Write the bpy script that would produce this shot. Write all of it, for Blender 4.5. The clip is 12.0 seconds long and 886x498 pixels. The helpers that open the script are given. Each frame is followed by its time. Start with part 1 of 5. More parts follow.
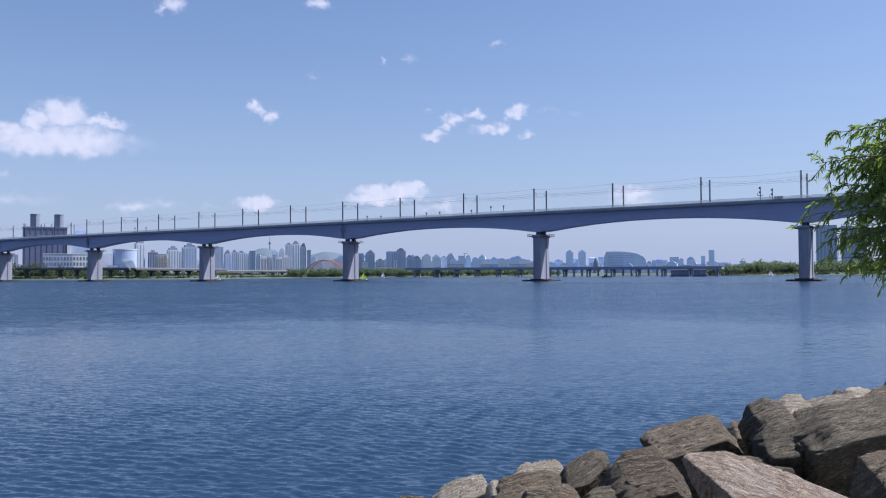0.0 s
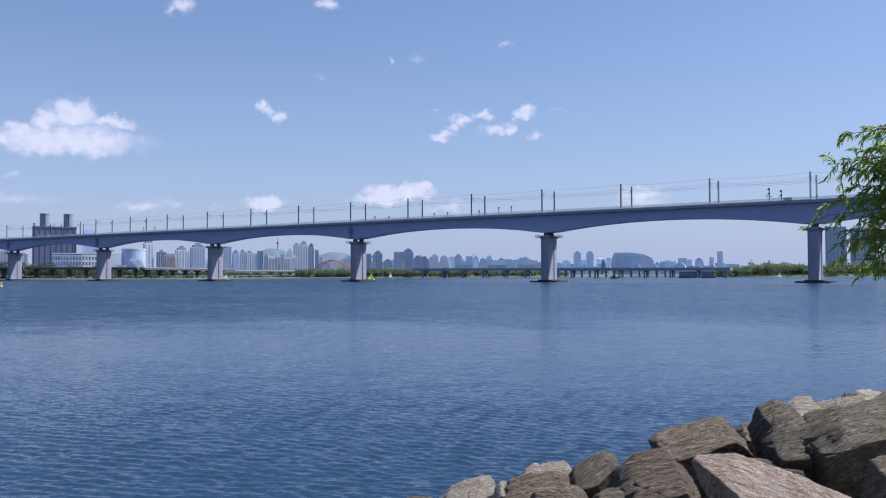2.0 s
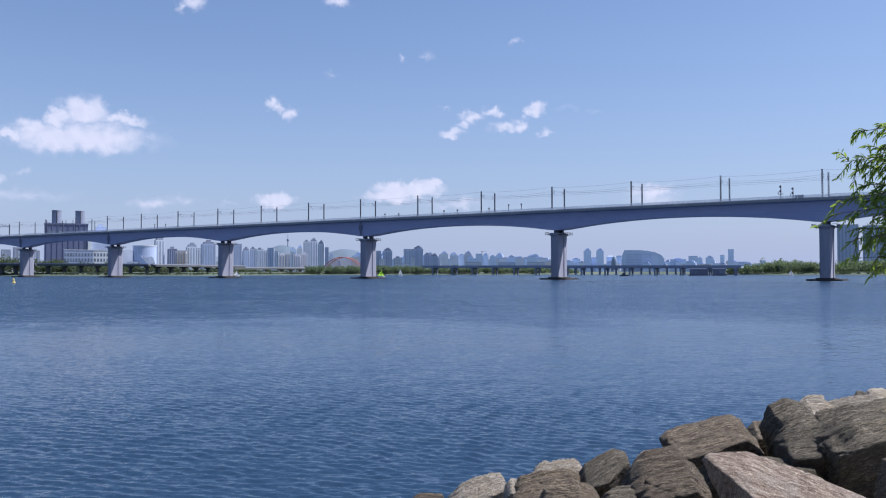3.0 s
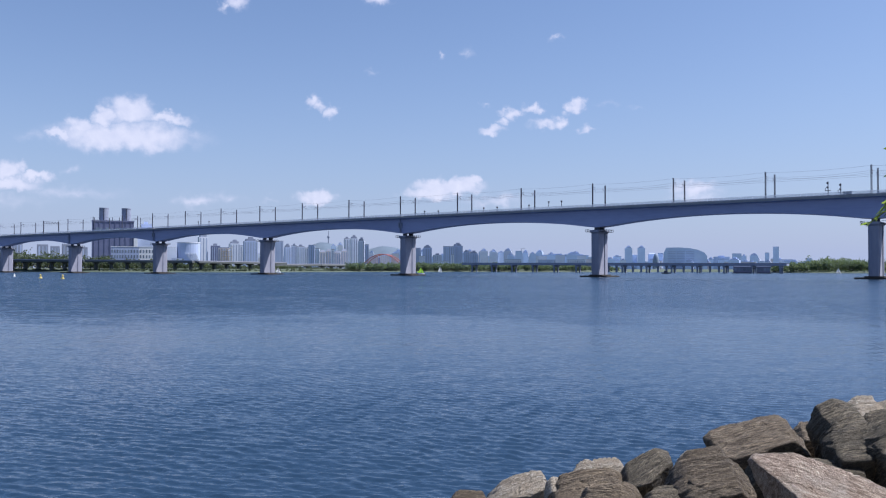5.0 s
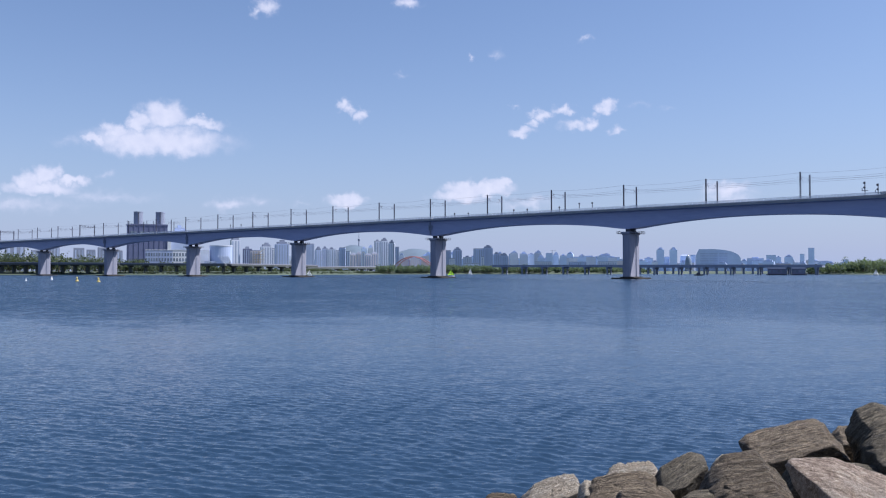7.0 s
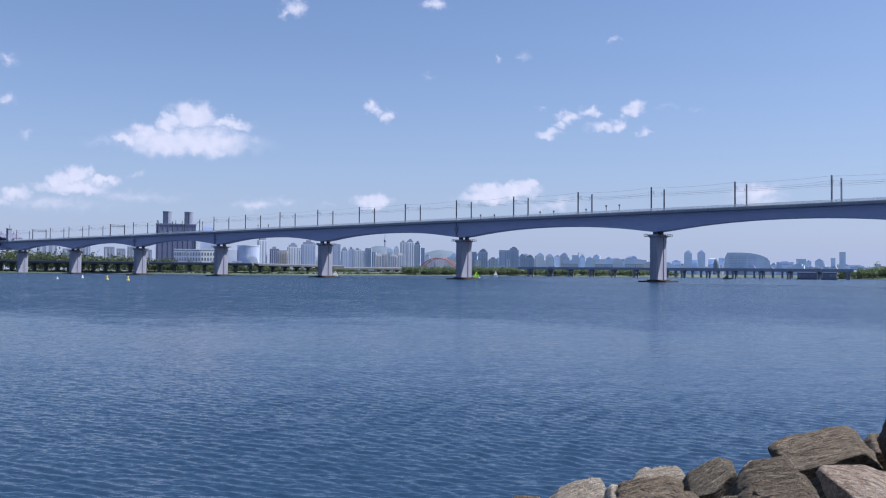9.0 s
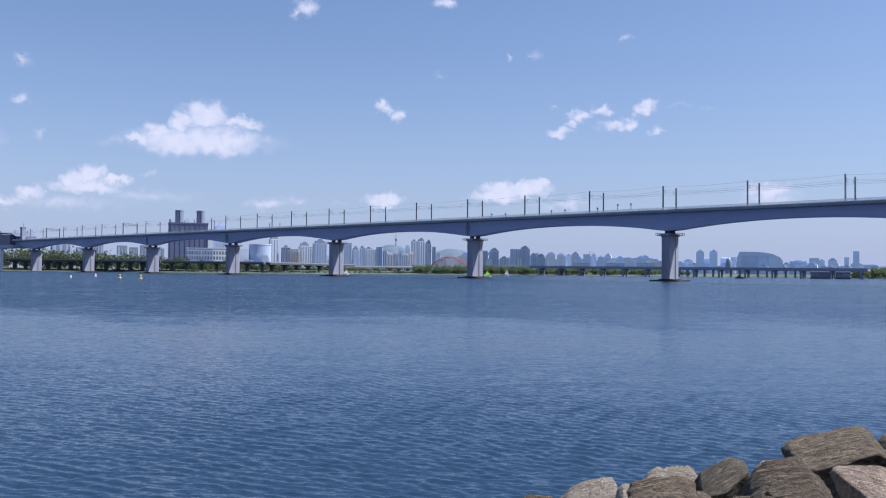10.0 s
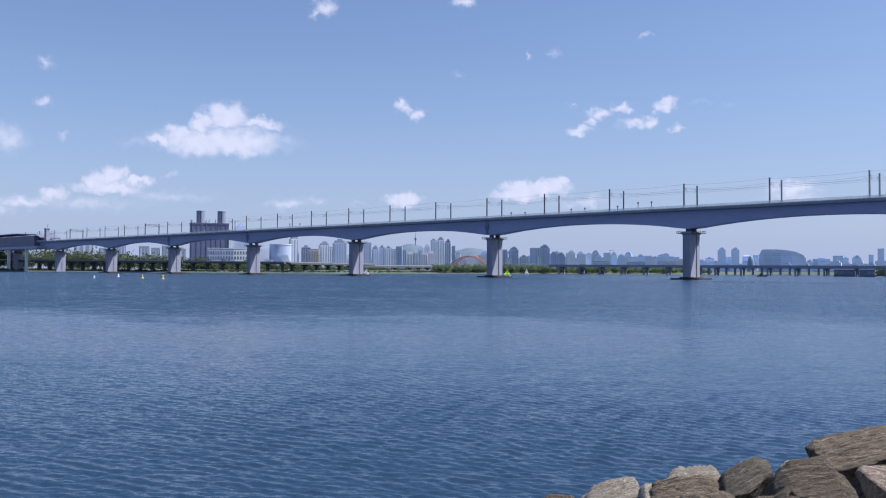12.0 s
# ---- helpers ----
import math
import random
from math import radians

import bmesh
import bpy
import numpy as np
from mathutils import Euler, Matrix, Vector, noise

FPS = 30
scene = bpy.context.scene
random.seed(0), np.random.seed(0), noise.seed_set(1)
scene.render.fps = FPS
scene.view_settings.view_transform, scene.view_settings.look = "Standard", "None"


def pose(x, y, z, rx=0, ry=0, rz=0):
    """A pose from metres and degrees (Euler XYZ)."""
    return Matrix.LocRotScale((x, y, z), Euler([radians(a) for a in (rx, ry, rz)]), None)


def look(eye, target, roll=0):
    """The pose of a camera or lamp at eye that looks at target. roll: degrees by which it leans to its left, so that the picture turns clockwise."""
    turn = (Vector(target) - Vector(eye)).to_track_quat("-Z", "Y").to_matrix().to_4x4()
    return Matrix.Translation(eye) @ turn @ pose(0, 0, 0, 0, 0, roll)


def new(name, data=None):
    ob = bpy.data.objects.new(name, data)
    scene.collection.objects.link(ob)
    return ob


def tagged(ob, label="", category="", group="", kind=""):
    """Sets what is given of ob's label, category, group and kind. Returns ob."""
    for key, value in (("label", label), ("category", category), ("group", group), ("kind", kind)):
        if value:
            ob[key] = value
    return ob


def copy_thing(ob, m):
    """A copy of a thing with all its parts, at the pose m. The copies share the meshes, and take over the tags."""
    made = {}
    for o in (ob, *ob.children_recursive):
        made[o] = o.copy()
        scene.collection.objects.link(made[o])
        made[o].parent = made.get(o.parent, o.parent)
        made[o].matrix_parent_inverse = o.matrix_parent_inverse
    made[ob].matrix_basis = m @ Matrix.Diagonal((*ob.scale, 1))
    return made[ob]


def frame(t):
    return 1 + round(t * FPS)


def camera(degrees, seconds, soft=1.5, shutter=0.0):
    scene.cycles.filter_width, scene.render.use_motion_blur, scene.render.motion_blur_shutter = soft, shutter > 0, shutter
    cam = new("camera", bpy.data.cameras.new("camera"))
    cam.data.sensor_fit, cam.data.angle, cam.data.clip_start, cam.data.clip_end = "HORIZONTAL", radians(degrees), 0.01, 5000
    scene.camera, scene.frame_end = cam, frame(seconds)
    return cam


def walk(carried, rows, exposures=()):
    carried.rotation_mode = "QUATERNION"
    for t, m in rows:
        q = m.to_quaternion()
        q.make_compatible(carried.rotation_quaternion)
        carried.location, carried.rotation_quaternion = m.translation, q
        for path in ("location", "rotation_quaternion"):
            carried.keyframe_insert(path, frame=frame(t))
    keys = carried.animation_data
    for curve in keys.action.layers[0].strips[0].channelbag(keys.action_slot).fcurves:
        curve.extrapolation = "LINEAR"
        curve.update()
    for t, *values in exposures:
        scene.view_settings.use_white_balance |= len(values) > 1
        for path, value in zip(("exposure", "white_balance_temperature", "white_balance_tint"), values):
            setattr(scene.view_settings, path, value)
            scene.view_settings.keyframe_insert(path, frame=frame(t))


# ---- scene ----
cam = camera(56.04, 12.0, 1.15)
EYE = 3.0
rows = []
for t, drift, yaw, pitch, roll in (
        (0, 0, -0.01, 1.74, 0.33), (0.5, 0.003, -0.10, 1.86, 0.33), (1, 0.006, 0.05, 1.79, 0.30), (1.5, 0.01, 0.26, 1.75, 0.27),
        (2, 0.016, 0.51, 1.78, 0.15), (2.5, 0.021, 0.79, 1.73, -0.01), (3, 0.024, 1.18, 1.59, 0.04), (5, 0.038, 3.90, 1.39, -0.10),
        (5.5, 0.043, 4.44, 1.40, -0.06), (6, 0.049, 4.93, 1.40, -0.08), (6.5, 0.055, 5.42, 1.50, -0.01), (7, 0.058, 5.97, 1.55, 0.02),
        (9, 0.072, 7.73, 1.64, -0.45), (9.5, 0.0735, 8.17, 1.63, -0.50), (10, 0.077, 8.49, 1.56, -0.51), (10.5, 0.0785, 8.91, 1.56, -0.41),
        (11, 0.081, 9.41, 1.55, -0.33), (11.5, 0.082, 9.67, 1.52, -0.33), (12, 0.083, 9.84, 1.49, -0.29)):
    rows.append((t, pose(-drift, 0, EYE, 90 + pitch, roll, yaw)))
walk(cam, rows, [(0, 0.82, 6000, 16), (12, 0.82, 6000, 16)])

# ---- light ----
SUN_AZ, SUN_EL = 82, 59
sun = new("sun", bpy.data.lights.new("sun", "SUN"))
sun.data.energy, sun.data.angle, sun.data.color = 4.4, radians(0.5), (1.0, 0.95, 0.87)
s = Vector((math.sin(radians(SUN_AZ)) * math.cos(radians(SUN_EL)), math.cos(radians(SUN_AZ)) * math.cos(radians(SUN_EL)), math.sin(radians(SUN_EL))))
sun.matrix_world = look(s * 100, (0, 0, 0))

world = bpy.data.worlds.new("world")
scene.world = world
world.use_nodes = True
wt = world.node_tree
wt.nodes.clear()


def wnode(kind, **values):
    n = wt.nodes.new(kind)
    for key, v in values.items():
        if key == "operation":
            n.operation = v
        else:
            n.inputs[int(key[1:])].default_value = v
    return n


def wmath(op, a, b=None, c=None):
    n = wt.nodes.new("ShaderNodeMath")
    n.operation = op
    for i, v in enumerate((a, b, c)):
        if v is None:
            continue
        if isinstance(v, (int, float)):
            n.inputs[i].default_value = v
        else:
            wt.links.new(v, n.inputs[i])
    return n.outputs[0]


sky = wt.nodes.new("ShaderNodeTexSky")
sky.sky_type, sky.sun_disc = "NISHITA", False
sky.sun_elevation, sky.sun_rotation = radians(SUN_EL), radians(SUN_AZ)
sky.air_density, sky.dust_density, sky.ozone_density = 1.0, 1.3, 4.5
coord = wt.nodes.new("ShaderNodeTexCoord")
sep = wt.nodes.new("ShaderNodeSeparateXYZ")
wt.links.new(coord.outputs["Generated"], sep.inputs[0])
az = wmath("MULTIPLY", wmath("ARCTAN2", sep.outputs[0], sep.outputs[1]), 180 / math.pi)
el = wmath("MULTIPLY", wmath("ARCSINE", sep.outputs[2]), 180 / math.pi)
flat = wt.nodes.new("ShaderNodeCombineXYZ")
wt.links.new(az, flat.inputs[0]), wt.links.new(el, flat.inputs[1])
warp = wt.nodes.new("ShaderNodeTexNoise")
warp.inputs["Scale"].default_value, warp.inputs["Detail"].default_value = 1.15, 7
warp.inputs["Roughness"].default_value = 0.52
wt.links.new(flat.outputs[0], warp.inputs["Vector"])
shift = wnode("ShaderNodeVectorMath", operation="MULTIPLY_ADD", i1=(1.9, 1.5, 0), i2=(-0.95, -0.75, 0))
wt.links.new(warp.outputs["Color"], shift.inputs[0])
bent = wnode("ShaderNodeVectorMath", operation="ADD")
wt.links.new(flat.outputs[0], bent.inputs[0]), wt.links.new(shift.outputs[0], bent.inputs[1])
clouds = 0.0


def puff(a, e, ra, re, weight=1.0):
    """One billow of a cloud, at an azimuth and elevation in degrees, with its half width and half height."""
    global clouds
    d = wnode("ShaderNodeVectorMath", operation="SUBTRACT", i1=(a, e, 0))
    wt.links.new(bent.outputs[0], d.inputs[0])
    k = wnode("ShaderNodeVectorMath", operation="MULTIPLY", i1=(1 / (ra * 1.45), 1 / (re * 1.45), 0))
    wt.links.new(d.outputs[0], k.inputs[0])
    n = wnode("ShaderNodeVectorMath", operation="LENGTH")
    wt.links.new(k.outputs[0], n.inputs[0])
    v = wmath("MULTIPLY", wmath("SUBTRACT", 1.0, n.outputs["Value"]), weight)
    clouds = wmath("MAXIMUM", clouds, v)


# the large cumulus
puff(-24.6, 10.1, 1.53, 0.90), puff(-26.2, 9.6, 0.72, 0.60), puff(-27.5, 8.9, 0.92, 0.56), puff(-28.6, 8.3, 0.91, 0.41), puff(-22.2, 9.8, 1.56, 0.38, 0.85)
puff(-25.0, 8.4, 4.06, 0.90), puff(-23.0, 8.6, 2.22, 0.99, 0.8), puff(-20.8, 8.7, 1.88, 0.84, 0.35), puff(-30.1, 8.1, 1.54, 0.37, 0.3)
# the lower one beside it, and the bank of cloud under both
puff(-31.5, 6.0, 0.74, 0.65), puff(-32.4, 5.6, 0.86, 0.58), puff(-30.0, 5.7, 1.10, 0.29, 0.9), puff(-31.8, 5.2, 2.21, 0.43, 0.9), puff(-35.0, 4.6, 0.89, 0.46, 0.8)
puff(-36.5, 4.1, 1.56, 0.45, 0.7), puff(-38.8, 3.6, 1.79, 0.61, 0.6), puff(-28.1, 6.2, 0.70, 0.33, 0.35), puff(-28.1, 4.8, 3.87, 0.52, 0.38), puff(-33.2, 4.2, 4.93, 0.57, 0.38)
# loose scraps on that side
puff(-37.6, 7.9, 1.34, 1.10, 0.5), puff(-35.5, 12.7, 0.70, 0.32, 0.5), puff(-35.5, 10.3, 0.63, 0.32, 0.5), puff(-34.6, 8.2, 0.51, 0.32, 0.4), puff(-39.7, 11.0, 1.17, 0.68, 0.5)
# the small one and the broken group
puff(-12.8, 11.2, 0.54, 0.43, 0.75), puff(-12.5, 10.9, 0.47, 0.35, 0.7), puff(-11.7, 10.6, 0.51, 0.47, 0.75), puff(-0.6, 9.6, 0.91, 0.31, 0.75), puff(0.2, 10.1, 0.68, 0.31, 0.6)
puff(0.9, 10.6, 0.83, 0.38, 0.85), puff(2.4, 10.9, 0.82, 0.30, 0.8), puff(3.1, 9.8, 1.11, 0.34, 0.6), puff(4.0, 10.0, 0.59, 0.38, 0.75), puff(4.5, 10.6, 0.37, 0.38, 0.45)
puff(5.3, 11.0, 0.73, 0.45, 0.9), puff(5.8, 9.5, 0.58, 0.30, 0.6), puff(-1.0, 11.2, 0.38, 0.15, 0.4), puff(7.4, 11.1, 0.92, 0.26, 0.25)
# along the bridge
puff(-3.5, 5.6, 2.23, 0.58, 1.2), puff(-2.1, 5.9, 0.69, 0.46, 1.2), puff(-4.8, 5.2, 1.85, 0.50, 0.95), puff(0.2, 4.7, 1.66, 0.50, 0.5), puff(-1.1, 4.6, 2.28, 0.46, 0.35)
puff(-12.6, 4.8, 1.24, 0.47, 0.95), puff(-20.4, 4.5, 1.51, 0.50, 0.55), puff(-18.5, 4.7, 1.37, 0.46, 0.35), puff(-15.8, 4.6, 0.77, 0.27, 0.3), puff(13.0, 5.3, 1.72, 0.54, 0.75)
puff(12.9, 4.7, 1.99, 0.43, 0.5)
# high wisps
puff(-18.0, 17.5, 0.92, 0.58, 0.7), puff(-18.7, 17.0, 0.46, 0.38, 0.6), puff(-8.4, 18.0, 0.93, 0.47, 0.7), puff(-4.2, 14.4, 0.23, 0.35, 0.5), puff(-2.3, 14.8, 0.61, 0.35, 0.35)
puff(3.9, 15.5, 0.48, 0.26, 0.45), puff(-8.8, 13.4, 0.35, 0.23, 0.3), puff(9.1, 10.6, 0.49, 0.22, 0.25)

fine = wt.nodes.new("ShaderNodeTexNoise")
fine.inputs["Scale"].default_value, fine.inputs["Detail"].default_value, fine.inputs["Roughness"].default_value = 1.5, 4, 0.5
wt.links.new(flat.outputs[0], fine.inputs["Vector"])
dens = wt.nodes.new("ShaderNodeMapRange")
dens.interpolation_type = "SMOOTHSTEP"
dens.inputs["From Min"].default_value, dens.inputs["From Max"].default_value = 0.0, 0.7
dens.inputs["To Max"].default_value = 0.84
wt.links.new(wmath("ADD", clouds, wmath("MULTIPLY", wmath("SUBTRACT", fine.outputs["Fac"], 0.5), 0.24)), dens.inputs["Value"])
# the puffs alone carry density; where there are none it stays clear
gate = wmath("MULTIPLY", dens.outputs["Result"], wmath("MINIMUM", wmath("MULTIPLY", clouds, 3.0), 1.0))
cover = wt.nodes.new("ShaderNodeMixRGB")
wt.links.new(gate, cover.inputs[0])
# a pale band of summer haze all round the horizon
haze = wt.nodes.new("ShaderNodeMixRGB")
haze.inputs[2].default_value = (3.55, 4.2, 5.85, 1)
wt.links.new(wmath("MULTIPLY", wmath("POWER", 2.718, wmath("MULTIPLY", wmath("ABSOLUTE", el), -1 / 7.5)), 0.9), haze.inputs[0])
wt.links.new(sky.outputs[0], haze.inputs[1])
wt.links.new(haze.outputs[0], cover.inputs[1])
body = wt.nodes.new("ShaderNodeMixRGB")
body.inputs[1].default_value, body.inputs[2].default_value = (5.2, 5.5, 6.7, 1), (7.6, 7.5, 7.9, 1)
wt.links.new(wmath("MULTIPLY", dens.outputs["Result"], fine.outputs["Fac"]), body.inputs[0])
wt.links.new(body.outputs[0], cover.inputs[2])
back = wt.nodes.new("ShaderNodeBackground")
back.inputs["Strength"].default_value = 0.072
wt.links.new(cover.outputs[0], back.inputs["Color"])
out = wt.nodes.new("ShaderNodeOutputWorld")
wt.links.new(back.outputs[0], out.inputs["Surface"])

# ---- materials ----


def material(name, dark, light, scale=4.0, rough=0.8, bump=0.0, metal=0.0, detail=6.0, stretch=(1, 1, 1), per_object=0.0, per_island=0.0, depth=0.02):
    """A surface that varies between two colours at two scales, with fine relief."""
    m = bpy.data.materials.new(name)
    m.use_nodes = True
    t = m.node_tree
    b = t.nodes["Principled BSDF"]
    c = t.nodes.new("ShaderNodeTexCoord")
    mp = t.nodes.new("ShaderNodeMapping")
    mp.inputs["Scale"].default_value = stretch
    t.links.new(c.outputs["Object"], mp.inputs[0])
    big, small = t.nodes.new("ShaderNodeTexNoise"), t.nodes.new("ShaderNodeTexNoise")
    big.inputs["Scale"].default_value, small.inputs["Scale"].default_value = scale * 0.17, scale
    big.inputs["Detail"].default_value, small.inputs["Detail"].default_value = 3, detail
    for n in (big, small):
        t.links.new(mp.outputs[0], n.inputs["Vector"])
    add = t.nodes.new("ShaderNodeMath")
    add.operation = "MULTIPLY_ADD"
    add.inputs[1].default_value = 0.55
    t.links.new(big.outputs["Fac"], add.inputs[0])
    half = t.nodes.new("ShaderNodeMath")
    half.operation = "MULTIPLY"
    half.inputs[1].default_value = 0.45
    t.links.new(small.outputs["Fac"], half.inputs[0])
    t.links.new(half.outputs[0], add.inputs[2])
    spread = t.nodes.new("ShaderNodeMapRange")
    spread.inputs["From Min"].default_value, spread.inputs["From Max"].default_value = 0.32, 0.68
    t.links.new(add.outputs[0], spread.inputs["Value"])
    mix = t.nodes.new("ShaderNodeMixRGB")
    mix.inputs[1].default_value, mix.inputs[2].default_value = (*dark, 1), (*light, 1)
    t.links.new(spread.outputs[0], mix.inputs[0])
    colour = mix.outputs[0]
    if per_object or per_island:
        hsv = t.nodes.new("ShaderNodeHueSaturation")
        rnd = t.nodes.new("ShaderNodeObjectInfo" if per_object else "ShaderNodeNewGeometry")
        vary = t.nodes.new("ShaderNodeMapRange")
        amount = per_object or per_island
        vary.inputs["To Min"].default_value, vary.inputs["To Max"].default_value = 1 - amount, 1 + amount
        t.links.new(rnd.outputs["Random" if per_object else "Random Per Island"], vary.inputs["Value"])
        t.links.new(vary.outputs[0], hsv.inputs["Value"])
        t.links.new(colour, hsv.inputs["Color"])
        colour = hsv.outputs[0]
    t.links.new(colour, b.inputs["Base Color"])
    b.inputs["Roughness"].default_value, b.inputs["Metallic"].default_value = rough, metal
    if bump:
        bp = t.nodes.new("ShaderNodeBump")
        bp.inputs["Strength"].default_value, bp.inputs["Distance"].default_value = bump, depth
        t.links.new(small.outputs["Fac"], bp.inputs["Height"])
        t.links.new(bp.outputs[0], b.inputs["Normal"])
    return m


def water_material():
    m = bpy.data.materials.new("river_water")
    m.use_nodes = True
    t = m.node_tree
    b = t.nodes["Principled BSDF"]
    b.inputs["Base Color"].default_value = (0.016, 0.037, 0.070, 1)
    b.inputs["Roughness"].default_value, b.inputs["IOR"].default_value = 0.07, 1.333
    c = t.nodes.new("ShaderNodeTexCoord")

    def ripples(rows, lean):
        slope = None
        for scale, stretch, weight in rows:
            mp = t.nodes.new("ShaderNodeMapping")
            mp.inputs["Scale"].default_value = stretch
            mp.inputs["Rotation"].default_value = (0, 0, radians(3 + 13 * weight))
            n = t.nodes.new("ShaderNodeTexNoise")
            n.inputs["Scale"].default_value, n.inputs["Detail"].default_value = scale, 2
            t.links.new(c.outputs["Object"], mp.inputs[0]), t.links.new(mp.outputs[0], n.inputs["Vector"])
            k = t.nodes.new("ShaderNodeVectorMath")
            k.operation = "MULTIPLY_ADD"
            k.inputs[1].default_value = (weight * 0.6, weight, 0)
            k.inputs[2].default_value = (-weight * 0.3, -weight * 0.5 - lean * weight, 0)
            t.links.new(n.outputs["Color"], k.inputs[0])
            if slope is None:
                slope = k.outputs[0]
            else:
                add = t.nodes.new("ShaderNodeVectorMath")
                t.links.new(slope, add.inputs[0]), t.links.new(k.outputs[0], add.inputs[1])
                slope = add.outputs[0]
        return slope

    def times(vector, value):
        n = t.nodes.new("ShaderNodeVectorMath")
        n.operation = "SCALE"
        t.links.new(vector, n.inputs[0]), t.links.new(value, n.inputs["Scale"])
        return n.outputs[0]

    # a calmer lane in the lee of the bank, with a ragged edge
    def calc(op, x, y):
        n = t.nodes.new("ShaderNodeMath")
        n.operation = op
        for i, v in enumerate((x, y)):
            if isinstance(v, (int, float)):
                n.inputs[i].default_value = v
            else:
                t.links.new(v, n.inputs[i])
        return n.outputs[0]

    def step(value, lo, hi):
        n = t.nodes.new("ShaderNodeMapRange")
        n.interpolation_type = "SMOOTHSTEP"
        n.inputs["From Min"].default_value, n.inputs["From Max"].default_value = lo, hi
        t.links.new(value, n.inputs["Value"])
        return n.outputs["Result"]
    axes = t.nodes.new("ShaderNodeSeparateXYZ")
    t.links.new(c.outputs["Object"], axes.inputs[0])
    ragged = t.nodes.new("ShaderNodeTexNoise")
    ragged.inputs["Scale"].default_value, ragged.inputs["Detail"].default_value = 0.06, 5
    t.links.new(c.outputs["Object"], ragged.inputs["Vector"])
    reach = calc("MULTIPLY", axes.outputs[1], calc("ADD", 0.45, ragged.outputs["Fac"]))
    calm = calc("MULTIPLY", step(reach, 13, 24), calc("SUBTRACT", 1.0, step(reach, 42, 52)))
    amount = calc("ADD", calc("SUBTRACT", 1.2, calc("MULTIPLY", calm, 0.56)), calc("MULTIPLY", step(reach, 46, 70), 0.75))
    # the breeze ruffles the open reach more than the water off the bank
    breeze = calc("ADD", 0.12, calc("MULTIPLY", step(calc("MULTIPLY", axes.outputs[0], -1.0), -12, 40), 0.88))
    amount = calc("MULTIPLY", amount, calc("ADD", 0.72, calc("MULTIPLY", breeze, 0.28)))
    near = times(ripples(((0.09, (0.4, 1.0, 1), 0.08), (2.2, (0.26, 1.0, 1), 0.17), (6.0, (0.28, 1.0, 1), 0.26), (13.0, (0.30, 1.0, 1), 0.58), (28.0, (0.36, 1.0, 1), 0.56), (62.0, (0.5, 1.0, 1), 0.28)), 0.045), amount)
    long = times(ripples(((0.35, (0.5, 1.0, 1), 0.20), (1.1, (0.5, 1.0, 1), 0.42), (2.6, (0.55, 1.0, 1), 0.50)), 0.105), calc("MULTIPLY", step(reach, 34, 62), breeze))
    both = t.nodes.new("ShaderNodeVectorMath")
    t.links.new(near, both.inputs[0]), t.links.new(long, both.inputs[1])
    slope = both.outputs[0]
    g = t.nodes.new("ShaderNodeNewGeometry")
    add = t.nodes.new("ShaderNodeVectorMath")
    t.links.new(slope, add.inputs[0]), t.links.new(g.outputs["Normal"], add.inputs[1])
    unit = t.nodes.new("ShaderNodeVectorMath")
    unit.operation = "NORMALIZE"
    t.links.new(add.outputs[0], unit.inputs[0])
    t.links.new(unit.outputs[0], b.inputs["Normal"])
    return m


